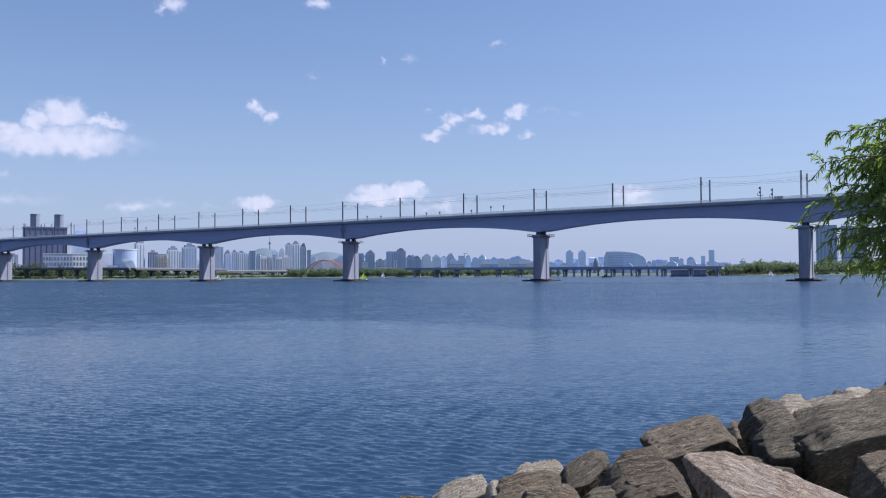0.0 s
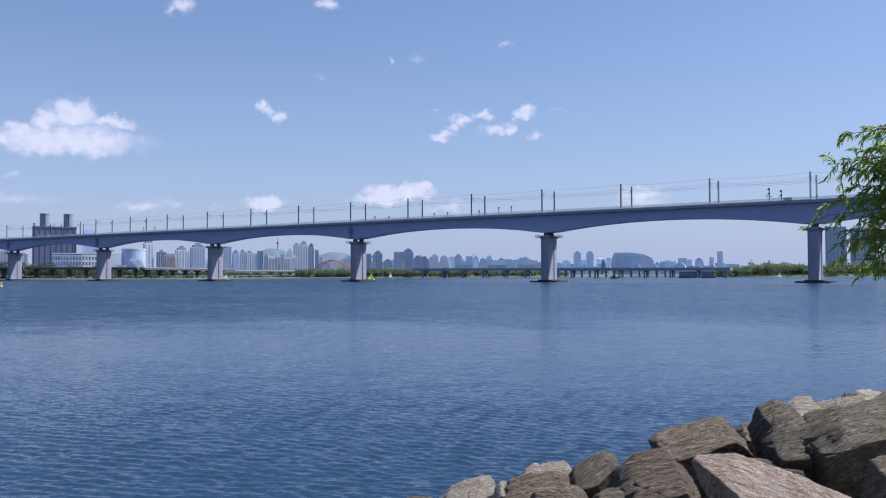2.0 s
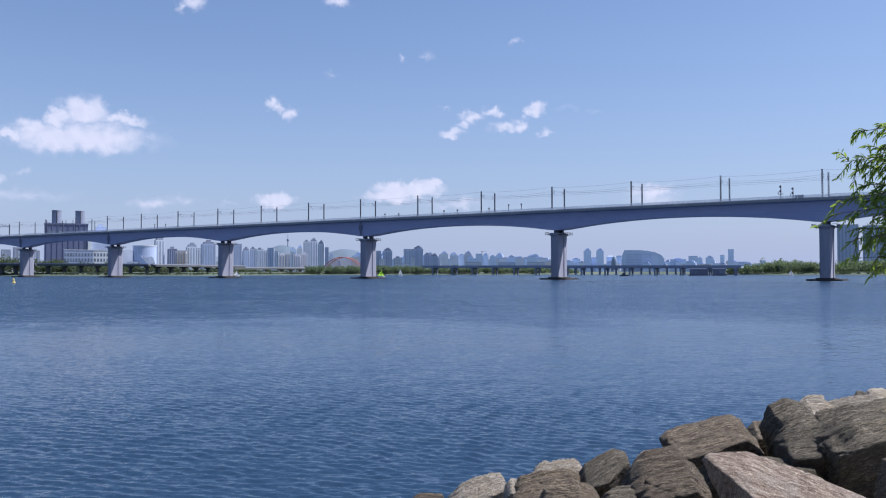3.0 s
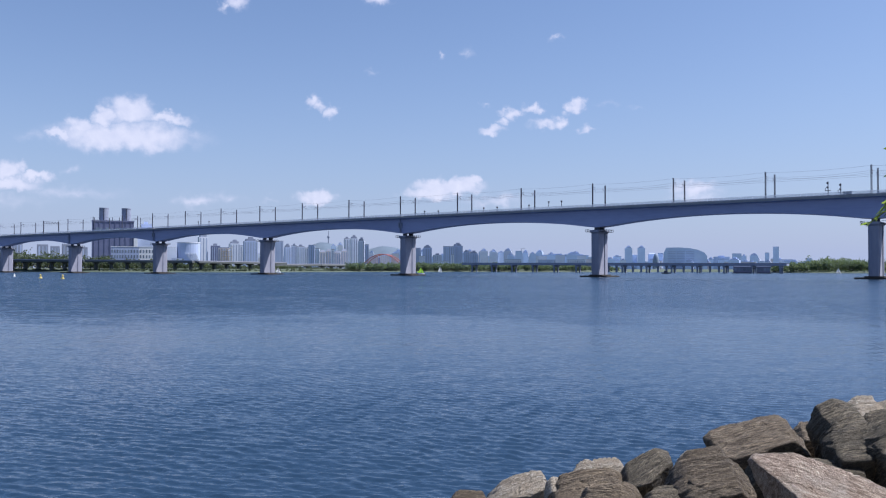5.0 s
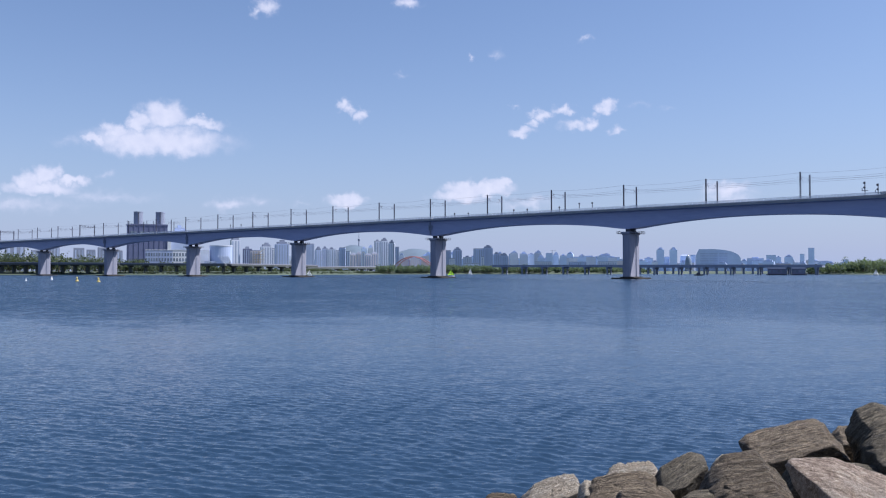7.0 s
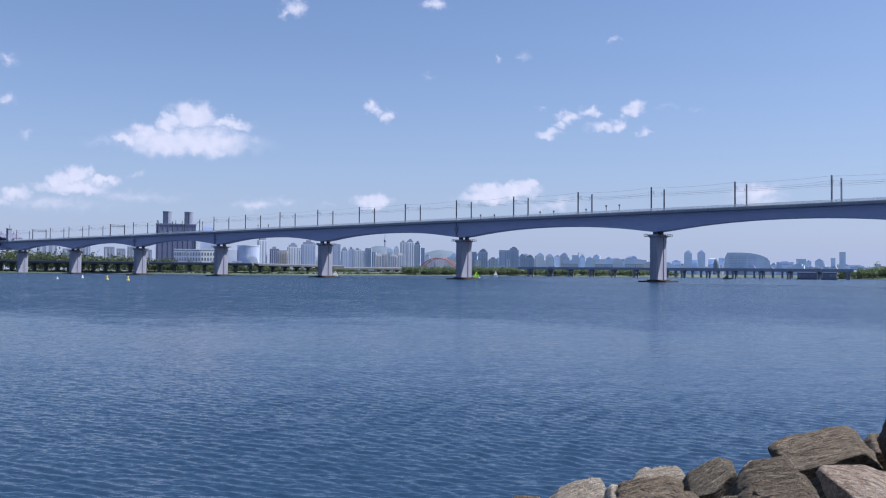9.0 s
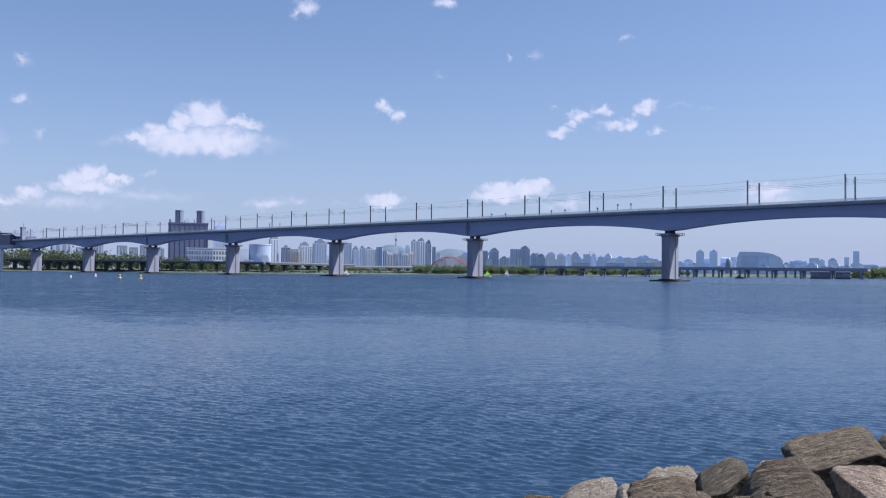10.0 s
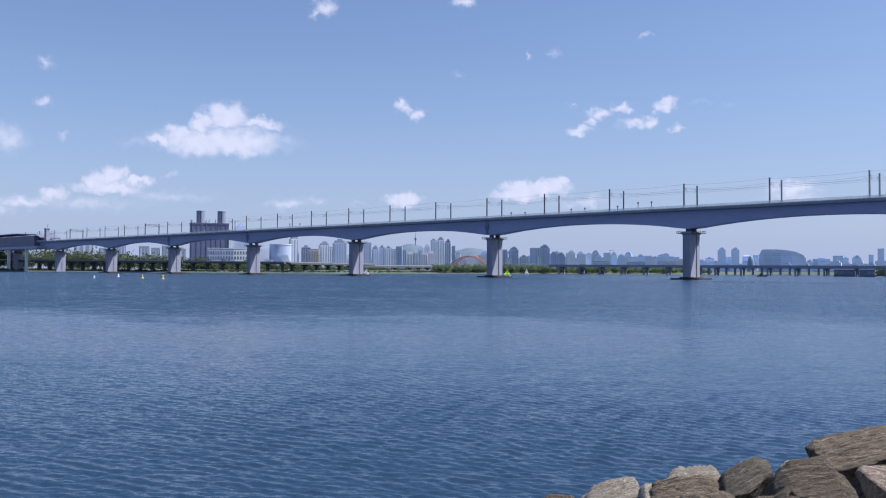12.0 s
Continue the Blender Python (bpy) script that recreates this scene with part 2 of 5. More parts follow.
def rock_material(name, dark, light, vein):
    m = bpy.data.materials.new(name)
    m.use_nodes = True
    t = m.node_tree
    b = t.nodes["Principled BSDF"]
    c = t.nodes.new("ShaderNodeTexCoord")
    info = t.nodes.new("ShaderNodeObjectInfo")
    off = t.nodes.new("ShaderNodeVectorMath")
    off.operation = "MULTIPLY_ADD"
    off.inputs[1].default_value = (37, 37, 37)
    t.links.new(info.outputs["Random"], off.inputs[0]), t.links.new(c.outputs["Object"], off.inputs[2])
    mp = t.nodes.new("ShaderNodeMapping")
    mp.inputs["Scale"].default_value = (1.6, 1.6, 9.0)
    mp.inputs["Rotation"].default_value = (radians(9), radians(-14), 0)
    t.links.new(off.outputs[0], mp.inputs[0])

    def tex(scale, detail, vector, rough=0.6, distortion=0.0):
        n = t.nodes.new("ShaderNodeTexNoise")
        n.inputs["Scale"].default_value, n.inputs["Detail"].default_value = scale, detail
        n.inputs["Roughness"].default_value, n.inputs["Distortion"].default_value = rough, distortion
        t.links.new(vector, n.inputs["Vector"])
        return n.outputs["Fac"]
    layers, blotch, grain = tex(5.0, 9, mp.outputs[0], 0.72, 0.9), tex(3.2, 6, off.outputs[0], 0.65), tex(60, 5, off.outputs[0], 0.75)

    def ramp(fac, lo, hi):
        r = t.nodes.new("ShaderNodeMapRange")
        r.inputs["From Min"].default_value, r.inputs["From Max"].default_value = lo, hi
        t.links.new(fac, r.inputs["Value"])
        return r.outputs[0]

    def mixed(fac, a, bcol, kind="MIX"):
        x = t.nodes.new("ShaderNodeMixRGB")
        x.blend_type = kind
        t.links.new(fac, x.inputs[0])
        for i, v in ((1, a), (2, bcol)):
            if isinstance(v, tuple):
                x.inputs[i].default_value = (*v, 1)
            else:
                t.links.new(v, x.inputs[i])
        return x.outputs[0]
    col = mixed(ramp(layers, 0.41, 0.59), dark, light)
    col = mixed(ramp(layers, 0.57, 0.66), col, tuple(min(0.62, v * 1.5) for v in light))
    col = mixed(ramp(blotch, 0.46, 0.66), col, vein)
    speck = t.nodes.new("ShaderNodeMath")
    speck.operation = "MULTIPLY"
    speck.inputs[1].default_value = 0.5
    t.links.new(ramp(grain, 0.56, 0.42), speck.inputs[0])
    col = mixed(speck.outputs[0], col, tuple(v * 0.45 for v in dark))
    hsv = t.nodes.new("ShaderNodeHueSaturation")
    vary = t.nodes.new("ShaderNodeMapRange")
    vary.inputs["To Min"].default_value, vary.inputs["To Max"].default_value = 0.75, 1.2
    t.links.new(info.outputs["Random"], vary.inputs["Value"]), t.links.new(vary.outputs[0], hsv.inputs["Value"])
    t.links.new(col, hsv.inputs["Color"])
    t.links.new(hsv.outputs[0], b.inputs["Base Color"])
    b.inputs["Roughness"].default_value = 0.82
    sumh = t.nodes.new("ShaderNodeMath")
    sumh.operation = "MULTIPLY_ADD"
    sumh.inputs[1].default_value = 0.45
    t.links.new(grain, sumh.inputs[0]), t.links.new(layers, sumh.inputs[2])
    bp = t.nodes.new("ShaderNodeBump")
    bp.inputs["Strength"].default_value, bp.inputs["Distance"].default_value = 1.0, 0.08
    t.links.new(sumh.outputs[0], bp.inputs["Height"])
    t.links.new(bp.outputs[0], b.inputs["Normal"])
    return m


def leaf_material(name, dark, light, vary=0.35):
    m = material(name, dark, light, 1.2, 0.55, per_island=vary)
    m.node_tree.nodes["Principled BSDF"].inputs["Specular IOR Level"].default_value = 0.3
    t = m.node_tree
    b, o = t.nodes["Principled BSDF"], t.nodes["Material Output"]
    tr = t.nodes.new("ShaderNodeBsdfTranslucent")
    tr.inputs["Color"].default_value = (light[0] * 1.5, light[1] * 1.4, light[2] * 0.7, 1)
    mx = t.nodes.new("ShaderNodeMixShader")
    mx.inputs[0].default_value = 0.45
    t.links.new(b.outputs[0], mx.inputs[1]), t.links.new(tr.outputs[0], mx.inputs[2])
    t.links.new(mx.outputs[0], o.inputs["Surface"])
    return m


M_WATER = water_material()
M_STEEL = material("girder_paint", (0.265, 0.305, 0.49), (0.35, 0.39, 0.58), 0.8, 0.55, stretch=(0.3, 1, 2))
M_CONC = material("pier_concrete", (0.20, 0.215, 0.29), (0.31, 0.32, 0.38), 1.2, 0.9, 0.3, stretch=(1, 1, 0.25))
M_DECK = material("deck_edge_concrete", (0.20, 0.21, 0.22), (0.32, 0.33, 0.35), 1.0, 0.9, 0.2)
M_FOOT = material("footing_concrete", (0.022, 0.021, 0.02), (0.06, 0.052, 0.045), 1.5, 0.95, 0.4)
M_RAIL = material("railing_paint", (0.62, 0.64, 0.67), (0.75, 0.77, 0.8), 3, 0.5)
M_MAST = material("mast_galvanised", (0.02, 0.025, 0.045), (0.04, 0.047, 0.075), 3, 0.6)
M_WIRE = material("wire_copper", (0.10, 0.11, 0.13), (0.16, 0.17, 0.19), 3, 0.5, metal=0.4)
M_DARK = material("dark_steel", (0.03, 0.035, 0.045), (0.06, 0.065, 0.08), 2, 0.7)
M_SHED = material("shed_metal", (0.12, 0.125, 0.20), (0.175, 0.18, 0.26), 0.5, 0.6)
M_ROCK = rock_material("gneiss_brown", (0.06, 0.046, 0.031), (0.30, 0.24, 0.165), (0.17, 0.13, 0.085))
M_ROCKP = rock_material("gneiss_pink", (0.16, 0.115, 0.085), (0.50, 0.40, 0.32), (0.38, 0.33, 0.28))
M_ROCKD = rock_material("gneiss_dark", (0.042, 0.037, 0.027), (0.235, 0.20, 0.14), (0.105, 0.09, 0.06))
M_ROCKL = rock_material("granite_cream", (0.26, 0.225, 0.17), (0.55, 0.49, 0.40), (0.42, 0.35, 0.26))
M_EARTH = material("bank_soil", (0.07, 0.06, 0.045), (0.17, 0.15, 0.115), 2.5, 0.95, 0.6, depth=0.05)
M_GRASS = material("bank_grass", (0.045, 0.068, 0.05), (0.085, 0.108, 0.072), 0.08, 0.95, 0.5, depth=0.5)
# far-bank leaves: haze painted into both greens, more of it in the second
M_WOOD = leaf_material("far_foliage", (0.048, 0.072, 0.062), (0.082, 0.112, 0.078), 0.2)
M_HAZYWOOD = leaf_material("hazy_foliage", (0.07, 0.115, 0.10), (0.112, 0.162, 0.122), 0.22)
M_LEAF = leaf_material("leaf_green", (0.07, 0.14, 0.045), (0.21, 0.32, 0.09))
M_BARK = material("bark", (0.06, 0.05, 0.04), (0.16, 0.13, 0.10), 9, 0.95, 0.7, stretch=(1, 1, 0.2))
# the hills' blue is distance haze mixed into the woodland colour
M_HILL = material("hazed_wooded_hill", (0.075, 0.11, 0.15), (0.10, 0.14, 0.185), 0.02, 1.0)
# skyline glass is paler and bluer: distance haze put into its colour
M_HAZEGLASS = material("hazed_window_glass", (0.26, 0.32, 0.46), (0.36, 0.42, 0.56), 0.3, 0.35, per_object=0.2)
M_GLASS = material("window_glass", (0.12, 0.16, 0.22), (0.22, 0.27, 0.34), 0.3, 0.15, per_object=0.25)
M_WHITE = material("render_white", (0.58, 0.61, 0.66), (0.74, 0.76, 0.79), 0.3, 0.85)
# pale and blue-grey walls are blued in their base colour to imitate haze
M_PALE = material("render_hazed_pale", (0.54, 0.59, 0.71), (0.68, 0.72, 0.80), 0.1, 0.85, per_object=0.12)
M_BLUE = material("render_hazed_bluegrey", (0.33, 0.41, 0.60), (0.44, 0.51, 0.69), 0.1, 0.8, per_object=0.15)
# for the farthest walls, lighter and bluer still with painted-in haze
M_HAZEBLUE = material("render_hazeblue", (0.52, 0.63, 0.86), (0.62, 0.73, 0.92), 0.1, 0.8, per_object=0.12)
M_PINK = material("render_pinkish", (0.55, 0.52, 0.56), (0.68, 0.65, 0.67), 0.1, 0.85, per_object=0.12)
M_BRICK = material("render_brown", (0.11, 0.13, 0.235), (0.145, 0.165, 0.28), 0.2, 0.9)
M_STACK = material("stack_concrete", (0.18, 0.21, 0.29), (0.27, 0.30, 0.38), 0.3, 0.9)
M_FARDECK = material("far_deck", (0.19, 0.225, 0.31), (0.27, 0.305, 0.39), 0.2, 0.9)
M_ROAD = material("viaduct_concrete", (0.06, 0.072, 0.075), (0.10, 0.112, 0.11), 0.3, 0.9)
# arch paint, its red dulled in the base colour as haze would
M_RED = material("arch_hazed_red", (0.34, 0.12, 0.12), (0.45, 0.18, 0.17), 0.5, 0.5)
M_YELLOW = material("buoy_yellow", (0.42, 0.34, 0.10), (0.52, 0.42, 0.14), 3, 0.5)
M_OCHRE = material("scaffold_ochre", (0.36, 0.29, 0.20), (0.48, 0.40, 0.28), 0.5, 0.8)
M_LIME = material("sail_lime", (0.45, 0.75, 0.05), (0.58, 0.85, 0.10), 1, 0.7)
M_SAIL = material("sail_white", (0.72, 0.73, 0.74), (0.85, 0.85, 0.84), 1, 0.7)


# ---- mesh helpers ----

def part(name, bm, mat, parent=None, label="", smooth=False):
    me = bpy.data.meshes.new(name)
    bm.normal_update()
    bm.to_mesh(me)
    bm.free()
    if smooth:
        me.polygons.foreach_set("use_smooth", [True] * len(me.polygons))
    me.materials.append(mat)
    ob = new(name, me)
    if parent is not None:
        ob.parent = parent
    if label:
        ob["label"] = label
    return ob


def shared(name, me, parent, m):
    ob = new(name, me)
    ob.parent = parent
    ob.matrix_basis = m
    return ob


def box(bm, x0, x1, y0, y1, z0, z1, top=1.0):
    """A block; top scales its upper face about its centre."""
    cx, cy = (x0 + x1) / 2, (y0 + y1) / 2
    v = []
    for z, k in ((z0, 1.0), (z1, top)):
        for x, y in ((x0, y0), (x1, y0), (x1, y1), (x0, y1)):
            v.append(bm.verts.new((cx + (x - cx) * k, cy + (y - cy) * k, z)))
    for f in ((3, 2, 1, 0), (4, 5, 6, 7), (0, 1, 5, 4), (1, 2, 6, 5), (2, 3, 7, 6), (3, 0, 4, 7)):
        bm.faces.new([v[i] for i in f])
    return bm


def prism(bm, outline, z0, z1, scale=1.0):
    lo = [bm.verts.new((x, y, z0)) for x, y in outline]
    hi = [bm.verts.new((x * scale, y * scale, z1)) for x, y in outline]
    n = len(outline)
    bm.faces.new(lo[::-1]), bm.faces.new(hi)
    for i in range(n):
        bm.faces.new((lo[i], lo[(i + 1) % n], hi[(i + 1) % n], hi[i]))
    return bm


def tube(bm, points, radii, sides=6):
    """A round rod along points."""
    rings = []
    for i, p in enumerate(points):
        a, b = Vector(points[max(i - 1, 0)]), Vector(points[min(i + 1, len(points) - 1)])
        q = (b - a).to_track_quat("Z", "Y")
        r = radii[i] if isinstance(radii, (list, tuple)) else radii
        rings.append([bm.verts.new(Vector(p) + q @ Vector((r * math.cos(2 * math.pi * k / sides), r * math.sin(2 * math.pi * k / sides), 0))) for k in range(sides)])
    for a, b in zip(rings, rings[1:]):
        for k in range(sides):
            bm.faces.new((a[k], a[(k + 1) % sides], b[(k + 1) % sides], b[k]))
    bm.faces.new(rings[0][::-1]), bm.faces.new(rings[-1])
    return bm


def thing(name, m, label, category, group="", kind=""):
    ob = new(name)
    ob.matrix_basis = m
    ob.empty_display_size = 0.5
    return tagged(ob, label, category, group, kind)


def polar(azimuth, d, z=0.0):
    return Vector((d * math.sin(radians(azimuth)), d * math.cos(radians(azimuth)), z))


# ---- river ----

def river():
    front = np.linspace(-44, 36, 640)
    rest = np.linspace(36, 316, 60)[1:-1]
    ang = np.radians(np.concatenate([front, rest]))
    near = EYE * 1471 / np.linspace(560, 40, 440)
    rad = np.concatenate([[2.0, 5.0], near, np.geomspace(116, 4900, 40)])
    n, k = len(rad), len(ang)
    R, A = np.meshgrid(rad, ang, indexing="ij")
    X, Y = R * np.sin(A), R * np.cos(A)
    Z = np.zeros_like(X)
    rng = np.random.default_rng(4)
    for _ in range(70):
        wl = 0.075 * (5.0 ** rng.random())
        th = radians(200) + rng.normal(0, 0.36)
        amp = 0.0048 * wl * (0.5 + rng.random())
        kx, ky = 2 * np.pi / wl * np.sin(th), 2 * np.pi / wl * np.cos(th)
        fade = np.clip(1.5 - R * R / (4413 * wl * 0.55), 0, 1)
        Z += fade * amp * np.sin(kx * X + ky * Y + rng.random() * 6.283)
    gust = 0.75 + 0.35 * np.sin(X * 0.11 + 1.3 * np.sin(Y * 0.07)) * np.sin(Y * 0.09 + 0.6 * np.sin(X * 0.05))
    Z *= gust
    co = np.stack([X, Y, Z], -1).reshape(-1, 3)
    i, j = np.meshgrid(np.arange(n - 1), np.arange(k), indexing="ij")
    jn = (j + 1) % k
    quads = np.stack([i * k + j, (i + 1) * k + j, (i + 1) * k + jn, i * k + jn], -1).reshape(-1, 4)[:, ::-1]
    me = bpy.data.meshes.new("water")
    me.vertices.add(len(co)), me.loops.add(quads.size), me.polygons.add(len(quads))
    me.vertices.foreach_set("co", co.ravel())
    me.loops.foreach_set("vertex_index", quads.ravel().astype(np.int32))
    me.polygons.foreach_set("loop_start", np.arange(0, quads.size, 4, dtype=np.int32))
    me.polygons.foreach_set("use_smooth", np.ones(len(quads), dtype=bool))
    me.update(calc_edges=True)
    me.materials.append(M_WATER)
    return tagged(new("water", me), "wide blue river surface with small wind ripples", "water", kind="structure")


river()


# ---- land ----

def shore_in(x, y):
    """How far a place lies inside the near shore."""
    return 0.55 * x - 0.83 * (y - 10.3)


def bank_height(x, y):
    d = shore_in(x, y)
    return -0.25 + 0.2 * min(max(d, -2), 8.3) + 0.0004 * max(d - 8.3, 0)


def near_bank():
    bm = bmesh.new()
    along = [-4500, -800, -150, -40] + [-20 + 0.8 * i for i in range(76)] + [60, 150, 800, 4500]
    inside = [-2, -1, -0.4] + [0.3 * i for i in range(30)] + [9.5, 11, 14, 20, 40, 120, 600, 4500]
    grid = []
    for a in along:
        line = []
        for d in inside:
            x, y = 0.83 * a + 0.55 * d, 10.3 + 0.55 * a - 0.83 * d
            z = bank_height(x, y) + (0.12 * noise.noise((x * 0.9, y * 0.9, 0)) if -25 < a < 45 and d < 20 else 0)
            line.append(bm.verts.new((x, y, z)))
        grid.append(line)
    for a, b in zip(grid, grid[1:]):
        for k in range(len(inside) - 1):
            bm.faces.new((a[k], a[k + 1], b[k + 1], b[k])).normal_flip()
    bmesh.ops.recalc_face_normals(bm, faces=bm.faces)
    return tagged(part("ground", bm, M_EARTH, smooth=True), "sloping soil river bank under the boulders", "ground", kind="structure")


near_bank()


def far_land(name, edge, rise, mat, label, back=4800):
    """Land behind a shore line given as (azimuth, distance); it rises by a low bank."""
    bm = bmesh.new()
    lines = []
    for a, d in edge:
        lines.append([bm.verts.new(polar(a, q, z)) for q, z in ((d, -0.6), (d + 4, 0.9), (d + 30, rise), (d + 130, rise * 1.15), (max(back, d + 400), rise * 1.3))])
    for a, b in zip(lines, lines[1:]):
        for k in range(4):
            bm.faces.new((a[k], b[k], b[k + 1], a[k + 1]))
    bmesh.ops.recalc_face_normals(bm, faces=bm.faces)
    return tagged(part(name, bm, mat), label, "ground", kind="structure")


far_land("far_shore", [(-75, 1000), (-60, 960), (-45, 930), (-36, 885), (-30, 800), (-24, 725), (-18, 722), (-14, 790), (-10, 860), (-6, 900), (0, 930), (6, 960), (11, 1080), (17, 1080), (18.2, 900), (20, 860), (24, 830), (28, 800), (40, 760), (60, 700), (80, 690)],
         3.0, M_GRASS, "grassy far river bank with a low earth edge")


def hill(azimuth, d, width, height, deep=500):
    bm = bmesh.new()
    n, k = 28, 8
    grid = []
    for i in range(n + 1):
        u = i / n * 2 - 1
        line = []
        for j in range(k + 1):
            v = j / k * 2 - 1
            z = height * max(0, (1 - abs(u) ** 1.9)) * (1 - v * v) + 6 * noise.noise((u * 6, v * 3, d)) * (1 - u * u)
            line.append(bm.verts.new((u * width, v * deep, max(z, 0) - 2)))
        grid.append(line)
    for a, b in zip(grid, grid[1:]):
        for j in range(k):
            bm.faces.new((a[j], b[j], b[j + 1], a[j + 1]))
    ob = part("hill", bm, M_HILL, smooth=True)
    ob.matrix_basis = Matrix.Translation(polar(azimuth, d)) @ pose(0, 0, 0, 0, 0, -azimuth)
    return tagged(ob, "hazy wooded hill behind the city", "hill", "hills behind the city", "structure")


hill(-12.1, 4200, 190, 138)
hill(-7.9, 4200, 230, 120)
hill(-3.5, 4500, 260, 70)


# ---- railway bridge ----
DECK, SPAN = 27.6, 100.1
bridge = thing("railway_bridge", pose(40.0, 338, 0, 0, 0, -33.5), "long pale blue haunched box girder railway bridge over the river", "bridge")


def girder(k):
    """One haunched span from pier k to pier k + 1."""
    bm = bmesh.new()
    n = 24
    rings = []
    for i in range(n + 1):
        u = i / n * 2 - 1
        x = (k + i / n) * SPAN
        bottom = DECK - 4.3 - 3.5 * min(1.0, abs(u) * 1.035) ** 2.1
        w = 3.1
        # lower box, then the slab that overhangs it
        ring = [(-w, bottom), (w, bottom), (w + 0.5, DECK - 1.0), (5.9, DECK - 0.55), (5.9, DECK), (-5.9, DECK), (-5.9, DECK - 0.55), (-w - 0.5, DECK - 1.0)]
        rings.append([bm.verts.new((x, y, z)) for y, z in ring])
    for a, b in zip(rings, rings[1:]):
        for j in range(8):
            bm.faces.new((a[j], a[(j + 1) % 8], b[(j + 1) % 8], b[j]))
    bm.faces.new(rings[0]), bm.faces.new(rings[-1])
    bmesh.ops.recalc_face_normals(bm, faces=bm.faces)
    g = part("girder", bm, M_STEEL, bridge, "pale blue painted box girder with a curved soffit")
    # edge beam, drip shadow line and splice ribs
    bm = bmesh.new()
    for side in (-1, 1):
        y = side * 6.0
        box(bm, k * SPAN, (k + 1) * SPAN, y - 0.14, y + 0.14, DECK - 0.75, DECK + 0.12)
    part("edge_beam", bm, M_DECK, g, "dark concrete edge beam")
    bm = bmesh.new()
    for side in (-1, 1):
        y = side * 6.0
        for z in (0.35, 0.6, 0.85, 1.1):
            box(bm, k * SPAN, (k + 1) * SPAN, y - 0.05, y + 0.05, DECK + z - 0.06, DECK + z + 0.06)
        for i in range(50):
            x = (k + i / 50) * SPAN
            box(bm, x, x + 0.12, y - 0.06, y + 0.06, DECK + 0.12, DECK + 1.2)
    part("railing", bm, M_RAIL, g, "light grey steel railing")
    bm = bmesh.new()
    box(bm, k * SPAN, (k + 1) * SPAN, -4.6, 4.6, DECK + 0.004, DECK + 0.5, 0.97)
    part("track_bed", bm, M_DECK, g)


def pier(k, footing=True):
    x = k * SPAN
    a, b, c = 1.7, 4.2, 0.45
    outline = [(-a, -b + c), (-a + c, -b), (a - c, -b), (a, -b + c), (a, b - c), (a - c, b), (-a + c, b), (-a, b - c)]
    bm = prism(bmesh.new(), outline, 0.5, 17.3)
    p = part("pier", bm, M_CONC, bridge, "weathered concrete pier")
    p.location.x = x
    bm = prism(bmesh.new(), outline, 17.3, 18.0, 1.18)
    prism(bm, [(u * 1.18, v * 1.18) for u, v in outline], 18.0, 18.7)
    part("pier_cap", bm, M_CONC, p)
    for y in (-2.2, 2.2):
        part("bearing", box(bmesh.new(), -0.8, 0.8, y - 0.7, y + 0.7, 18.7, 19.85), M_DARK, p, "dark steel bridge bearing")
    bm = bmesh.new()
    # inspection platform round the cap
    box(bm, -3.9, -2.1, -4.6, 4.6, 17.95, 18.1), box(bm, 2.1, 3.9, -4.6, 4.6, 17.95, 18.1)
    for px in (-3.85, 3.85):
        for i in range(7):
            y = -4.5 + 1.5 * i
            box(bm, px - 0.06, px + 0.06, y - 0.06, y + 0.06, 18.1, 18.95)
        box(bm, px - 0.06, px + 0.06, -4.6, 4.6, 18.86, 18.96), box(bm, px - 0.05, px + 0.05, -4.6, 4.6, 18.45, 18.53)
    for px in (-3.1, 3.1):
        for y in (-4.5, 4.5):
            box(bm, px - 0.8, px + 0.8, y - 0.06, y + 0.06, 18.86, 18.96)
    part("inspection_platform", bm, M_DARK, p, "grey steel inspection platform with rails")
    bm = bmesh.new()
    tube(bm, [(a + 0.16, 0.9, 0.9), (a + 0.16, 0.9, 18.6)], 0.14)
    part("drain_pipe", bm, M_STACK, p)
    if footing:
        q = [(-5.4, -6.6), (-3.2, -9.0), (3.2, -9.0), (5.4, -6.6), (5.4, 6.6), (3.2, 9.0), (-3.2, 9.0), (-5.4, 6.6)]
        bm = prism(bmesh.new(), q, -2.0, 0.55)
        prism(bm, [(u * 0.55, v * 0.6) for u, v in q], 0.55, 0.95)
        part("footing", bm, M_FOOT, p, "dark wet concrete pile cap at the waterline")


for k in range(-10, 3):
    girder(k)
for k in range(-9, 4):
    pier(k, k > -6)


def joint(k):
    """The dark expansion joint with its drain box on the girder's side."""
    bm = bmesh.new()
    box(bm, k * SPAN - 1.9, k * SPAN - 1.6, -4.1, -3.2, DECK - 7.4, DECK - 0.8)
    box(bm, k * SPAN - 2.8, k * SPAN - 0.6, -4.2, -3.5, DECK - 3.4, DECK - 2.9)
    for d in (-2.4, -1.0):
        box(bm, k * SPAN + d, k * SPAN + d + 0.25, -4.4, -3.6, DECK - 5.0, DECK - 2.6)
    part("expansion_joint", bm, M_STACK, bridge, "dark steel expansion joint bracket")


joint(-1), joint(-3), joint(-4)
BR = bridge.matrix_basis.copy()


